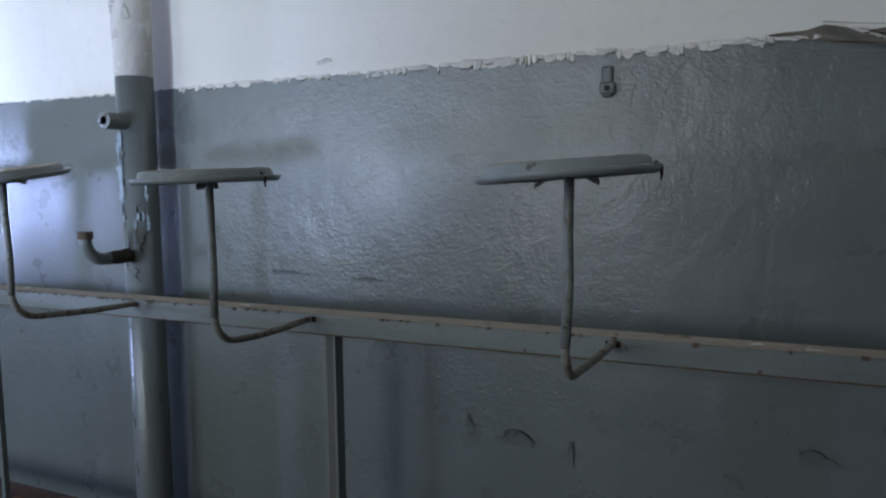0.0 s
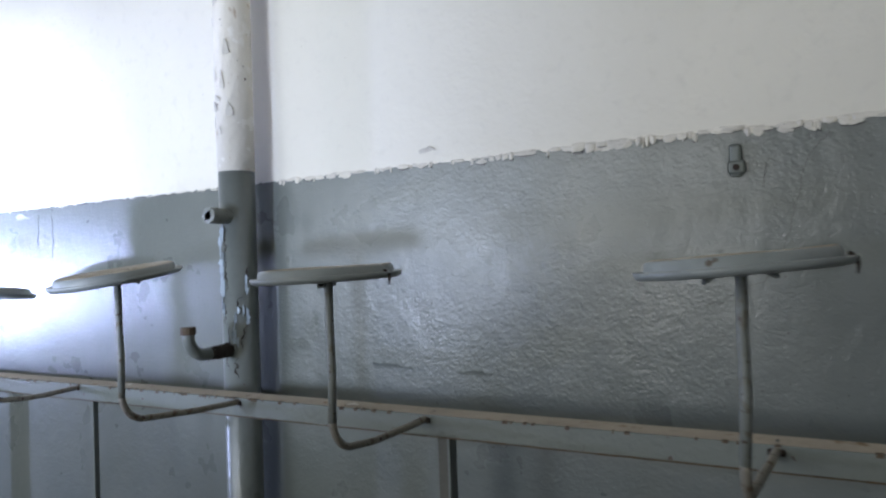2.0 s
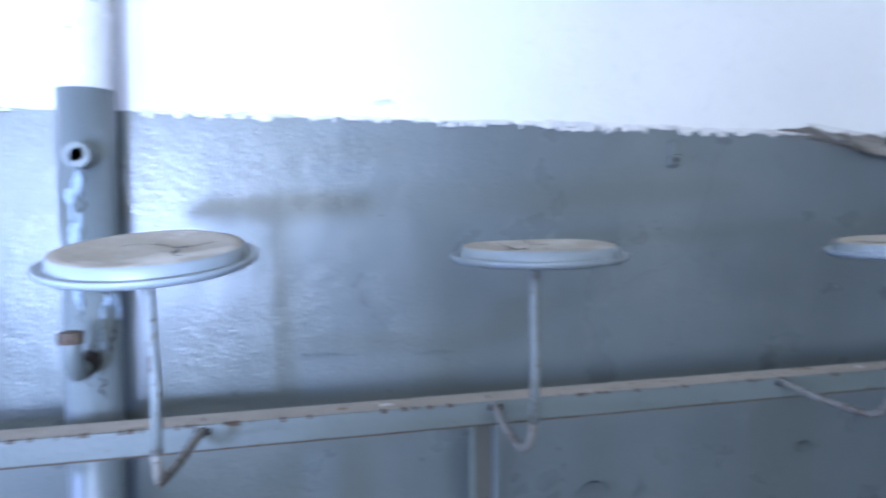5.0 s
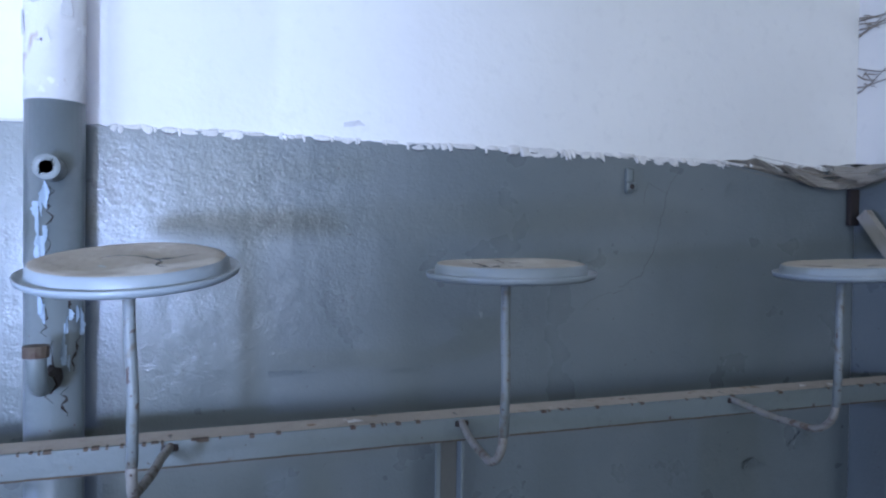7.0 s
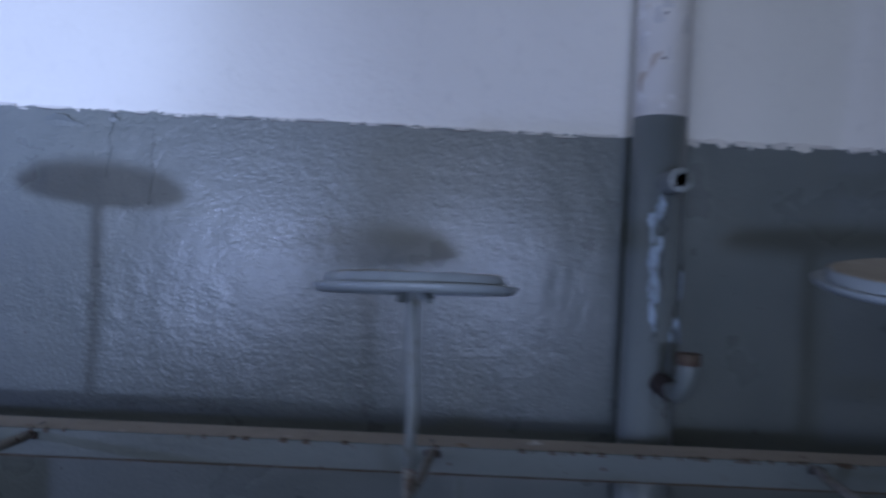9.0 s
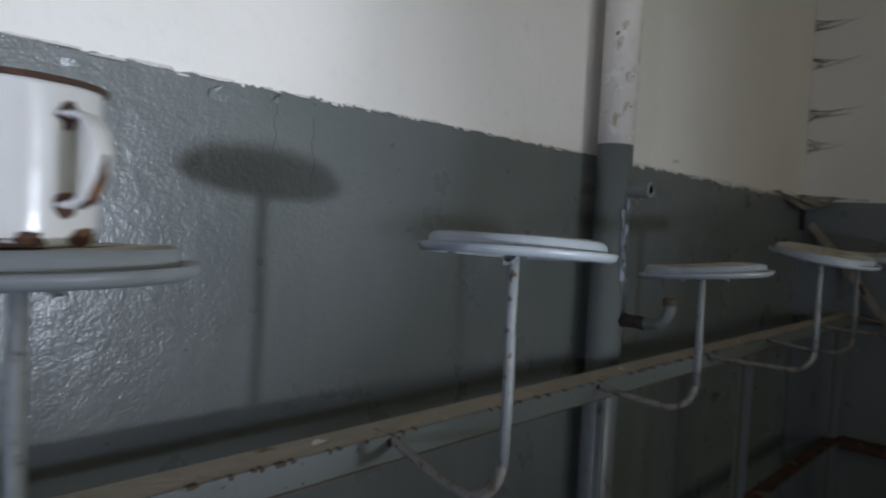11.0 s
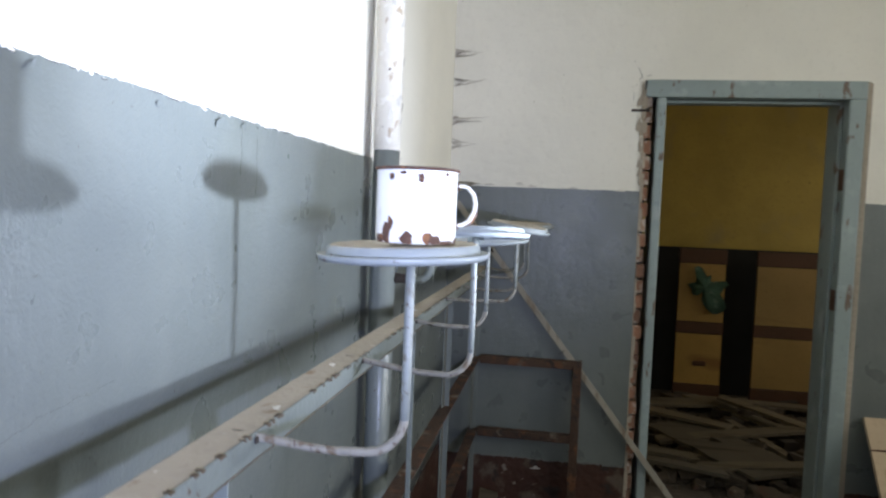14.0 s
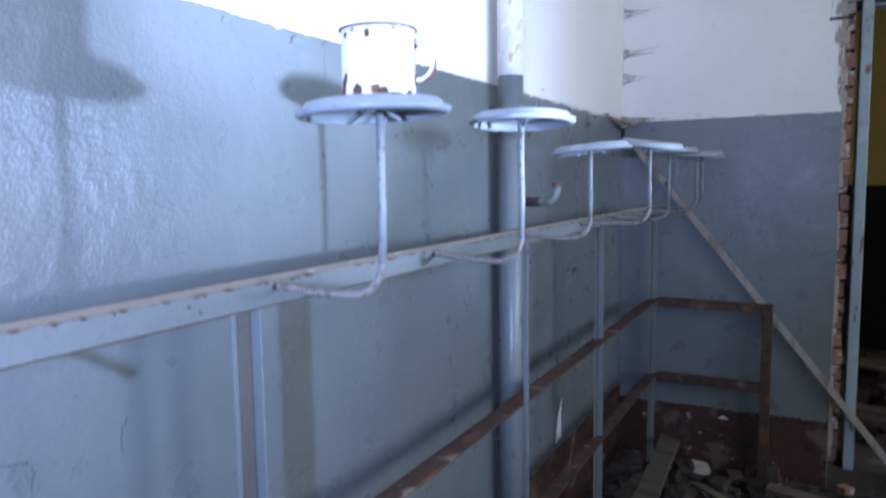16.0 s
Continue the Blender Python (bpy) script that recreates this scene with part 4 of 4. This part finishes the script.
part("felt", bm, M_SHEET, sheet, "", True)

# ---------------------------------------------------------------- boarded panel of unknown use leaning on the end wall
pallet = thing("pallet", "panel of pale worn boards leaning against the end wall", "pallet", m=pose(-0.500, -2.018, 0.0, 0, -53, 0))
for k, (u0, u1) in enumerate(((0.004, 0.215), (0.219, 0.415), (0.419, 0.655), (0.660, 0.815))):
    bm = bmesh.new()
    block(bm, u0, u1, -0.9 - 0.01 * (k % 2), 0.0, 0.0, 0.022, 0.003)
    part("board", bm, M_TABLE, pallet)
for y in (-0.12, -0.78):
    bm = bmesh.new()
    block(bm, 0.03, 0.78, y - 0.03, y + 0.03, -0.0205, -0.0005, 0.003)
    part("batten", bm, M_BROWN, pallet)
bm = bmesh.new()
tube(bm, [(0.657, -0.002 - 0.06 * k, 0.0212 + 0.0012 * math.sin(3 * k)) for k in range(15)], [0.004 + 0.003 * abs(math.sin(2.3 * k)) for k in range(15)], 6, wobble=0.4)
part("seam_stain", bm, M_BROWN, pallet, "brown stained seam between two boards")

# ---------------------------------------------------------------- wooden sideboard in the next room
sb = thing("sideboard", "yellow plywood sideboard with brown frame and open dark bays", "sideboard")
SZ0, SZ1, SX0, SX1 = FZ + 0.02, 1.33, FX - 0.30, FX - 0.02
# back and sides coloured near-black to paint in the shade of the bays
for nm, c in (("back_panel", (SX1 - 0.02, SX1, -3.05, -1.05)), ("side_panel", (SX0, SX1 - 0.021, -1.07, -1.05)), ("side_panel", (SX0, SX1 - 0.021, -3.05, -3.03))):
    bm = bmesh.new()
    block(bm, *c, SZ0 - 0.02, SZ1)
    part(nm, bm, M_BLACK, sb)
for y0, y1 in ((-1.90, -1.545), (-2.66, -2.14)):
    for z0, z1 in ((SZ0 + 0.11, SZ0 + 0.52), (SZ0 + 0.62, SZ1 - 0.12)):
        bm = bmesh.new()
        block(bm, SX0, SX0 + 0.02, y0, y1, z0, z1, 0.003)
        part("panel", bm, M_YWOOD, sb)
    for z0, z1 in ((SZ0, SZ0 + 0.105), (SZ0 + 0.525, SZ0 + 0.615), (SZ1 - 0.115, SZ1)):
        bm = bmesh.new()
        block(bm, SX0 - 0.006, SX0 + 0.02, y0 - 0.005, y1 + 0.005, z0, z1, 0.003)
        part("frame_rail", bm, M_BROWN, sb)
bm = bmesh.new()
block(bm, SX0, SX0 + 0.018, -1.785, -1.68, SZ0 + 0.26, SZ0 + 0.30, 0.01)
bmesh.ops.transform(bm, matrix=Matrix.Translation((-0.016, 0, 0)), verts=bm.verts)
part("handle_scar", bm, M_BROWN, sb, "torn patch in the plywood")

cloth = thing("green_rag", "torn green cloth hanging on the sideboard", "rag")
bm = bmesh.new()
rc = random.Random(6)
centre = bm.verts.new((SX0 - 0.05, -1.74, 1.02))
rings = []
for q in (0.5, 1.0):
    ring = []
    for k in range(36):
        a = 2 * math.pi * k / 36
        reach = 0.055 + 0.12 * max(0, math.cos(a - 1.9)) ** 6 + 0.20 * max(0, math.cos(a + 1.0)) ** 6 + 0.11 * max(0, math.cos(a - 0.15)) ** 6 + 0.08 * max(0, math.cos(a - 3.3)) ** 6 + 0.022 * math.sin(7 * a) + rc.uniform(-0.012, 0.012)
        x = SX0 - 0.012 - 0.035 * (1 - q) - 0.022 * abs(math.sin(3.5 * a)) * q
        ring.append(bm.verts.new((x, -1.74 - reach * q * math.cos(a) * 0.95, 1.02 + reach * q * math.sin(a))))
    rings.append(ring)
for k in range(36):
    bm.faces.new((centre, rings[0][k], rings[0][(k + 1) % 36]))
    bm.faces.new((rings[0][k], rings[1][k], rings[1][(k + 1) % 36], rings[0][(k + 1) % 36]))
bmesh.ops.solidify(bm, geom=list(bm.faces), thickness=0.003)
part("fabric", bm, M_CLOTH, cloth, "", True)

# ---------------------------------------------------------------- debris
def plank(at, yaw, length, width, thick, pitch=0.0, material=M_WOOD, label="broken weathered floor plank lying in the debris"):
    ob = thing("plank", label, "plank", "planks in the debris", pose(*at, 0, pitch, yaw))
    bm = bmesh.new()
    n = 7
    r4 = random.Random(int(abs(at[0] * 977 + at[1] * 613)))
    vs = []
    for k in range(n):
        x = -length / 2 + length * k / (n - 1)
        w = width / 2 * (1 + r4.uniform(-0.06, 0.06))
        e = r4.uniform(-0.03, 0.03) if k in (0, n - 1) else 0
        z = 0.006 * math.sin(3 * x)
        vs.append([bm.verts.new((x + e, -w, z)), bm.verts.new((x - e, w, z)), bm.verts.new((x - e, w, z + thick)), bm.verts.new((x + e, -w, z + thick))])
    for p, q in zip(vs, vs[1:]):
        for i in range(4):
            bm.faces.new((p[i], p[(i + 1) % 4], q[(i + 1) % 4], q[i]))
    bm.faces.new(vs[0]), bm.faces.new(vs[-1])
    part("board", bm, material, ob)
    return ob


def chunks(name, label, count, box, seed, small, big, centre_pull=1.0, base=0.0):
    """Loose rubble: many uneven broken pieces in one mesh."""
    r5 = random.Random(seed)
    verts, faces = [], []
    for _ in range(count):
        x, y = r5.uniform(box[0], box[1]), r5.uniform(box[2], box[3])
        s = small + (big - small) * r5.random() ** 3
        dims = Vector((s * r5.uniform(0.6, 1.5), s * r5.uniform(0.5, 1.2), s * r5.uniform(0.15, 0.6)))
        m = pose(x, y, base + dims.z * 0.35 + 0.02 * r5.random() * (s / big), r5.uniform(-18, 18), r5.uniform(-18, 18), r5.uniform(0, 360))
        k = len(verts)
        for sx, sy, sz in itertools.product((-1, 1), repeat=3):
            verts.append((m @ Vector((sx * dims.x * r5.uniform(0.5, 1), sy * dims.y * r5.uniform(0.5, 1), sz * dims.z * r5.uniform(0.6, 1))))[:])
        faces += [tuple(k + i for i in f) for f in ((0, 1, 3, 2), (4, 6, 7, 5), (0, 4, 5, 1), (2, 3, 7, 6), (0, 2, 6, 4), (1, 5, 7, 3))]
    me = bpy.data.meshes.new(name)
    me.from_pydata(verts, [], faces)
    me.materials.append(M_RUBBLE)
    return tagged(new(name, me), label, "rubble", kind="stuff")


chunks("rubble", "broken plaster, brick and wood scraps on the floor", 3800, (-2.6, -0.03, -2.2, -0.05), 3, 0.008, 0.06)
chunks("rubble", "broken plaster and brick scraps in the next room", 1300, (0.27, 2.3, -3.0, -0.4), 4, 0.012, 0.09, base=FZ)
plank((-1.15, -0.315, 0.10), 2, 2.1, 0.09, 0.022, -2, M_WOOD)
plank((-0.5, -0.62, 0.045), 48, 0.5, 0.04, 0.012, 2)
plank((-0.95, -0.85, 0.05), -28, 0.8, 0.10, 0.02, -2)
plank((-0.35, -1.0, 0.05), 70, 0.6, 0.08, 0.02, 2)
plank((-1.4, -0.6, 0.05), 12, 0.9, 0.10, 0.02, 1)
for i, (x, y, yaw, ln, w) in enumerate(((0.75, -1.4, 82, 1.0, 0.11), (0.95, -1.62, 28, 1.0, 0.42), (1.25, -1.9, 110, 1.4, 0.12), (1.5, -1.35, 64, 0.9, 0.12), (1.75, -2.0, 40, 1.1, 0.12), (1.95, -1.5, 104, 1.2, 0.20), (0.6, -1.8, 100, 0.8, 0.1), (1.35, -2.3, 35, 1.6, 0.10), (0.95, -2.0, 20, 1.2, 0.06), (2.1, -2.3, 85, 1.2, 0.12), (0.5, -1.25, 65, 0.6, 0.08))):
    plank((x, y, FZ + 0.03 + 0.018 * (i % 4)), yaw, ln, w, 0.022, (-2, 1, 3, -1)[i % 4], M_WOOD, "broken weathered floor plank lying in the next room")
rh = random.Random(8)
lumps = []
for k in range(5):
    bm = bmesh.new()
    block(bm, -0.05, 0.05, -0.035, 0.035, -0.018, 0.018, 0.006)
    for v in bm.verts:
        v.co += Vector((rh.uniform(-1, 1), rh.uniform(-1, 1), rh.uniform(-1, 1))) * 0.008
    me = bpy.data.meshes.new("plaster_lump")
    bm.to_mesh(me)
    bm.free()
    me.materials.append((M_PLASTER, M_BRICK, M_RUBBLE, M_RUBBLE, M_WOOD)[k])
    lumps.append(me)
for k in range(30):
    ob = new("plaster_lump", lumps[k % 5])
    ob.matrix_world = pose(rh.uniform(-1.5, -0.08), rh.uniform(-1.2, -0.08), 0.03 + rh.uniform(0, 0.02), rh.uniform(-14, 14), rh.uniform(-14, 14), rh.uniform(0, 360)) @ Matrix.Diagonal((rh.uniform(0.5, 1.1), rh.uniform(0.5, 1.1), rh.uniform(0.6, 1.1), 1))
    tagged(ob, "broken lump of dusty plaster among the floor rubble", "rubble lump", "lumps of rubble")

# ---------------------------------------------------------------- bare bricks of the door reveal
base_me = None
z = 0.12
i = 0
rb = random.Random(15)
while z < 2.17:
    bm = bmesh.new() if i < 4 else None
    if bm:
        block(bm, 0, 0.115, 0, 0.036, 0, 0.064, 0.003)
        for v in bm.verts:
            v.co += Vector((rb.uniform(-1, 1), rb.uniform(-1, 1), rb.uniform(-1, 1))) * 0.0022
        b0 = link("brick", bm, M_BRICK, wall_east)
        meshes = (meshes if i else []) + [b0.data]
    else:
        b0 = new("brick", meshes[i % 4])
        b0.parent = wall_east
    b0.matrix_basis = pose(0.004 + rb.uniform(-0.002, 0.012), -0.984 + rb.uniform(-0.004, 0.006), z, 0, 0, rb.uniform(-2, 2))
    z += 0.076
    i += 1
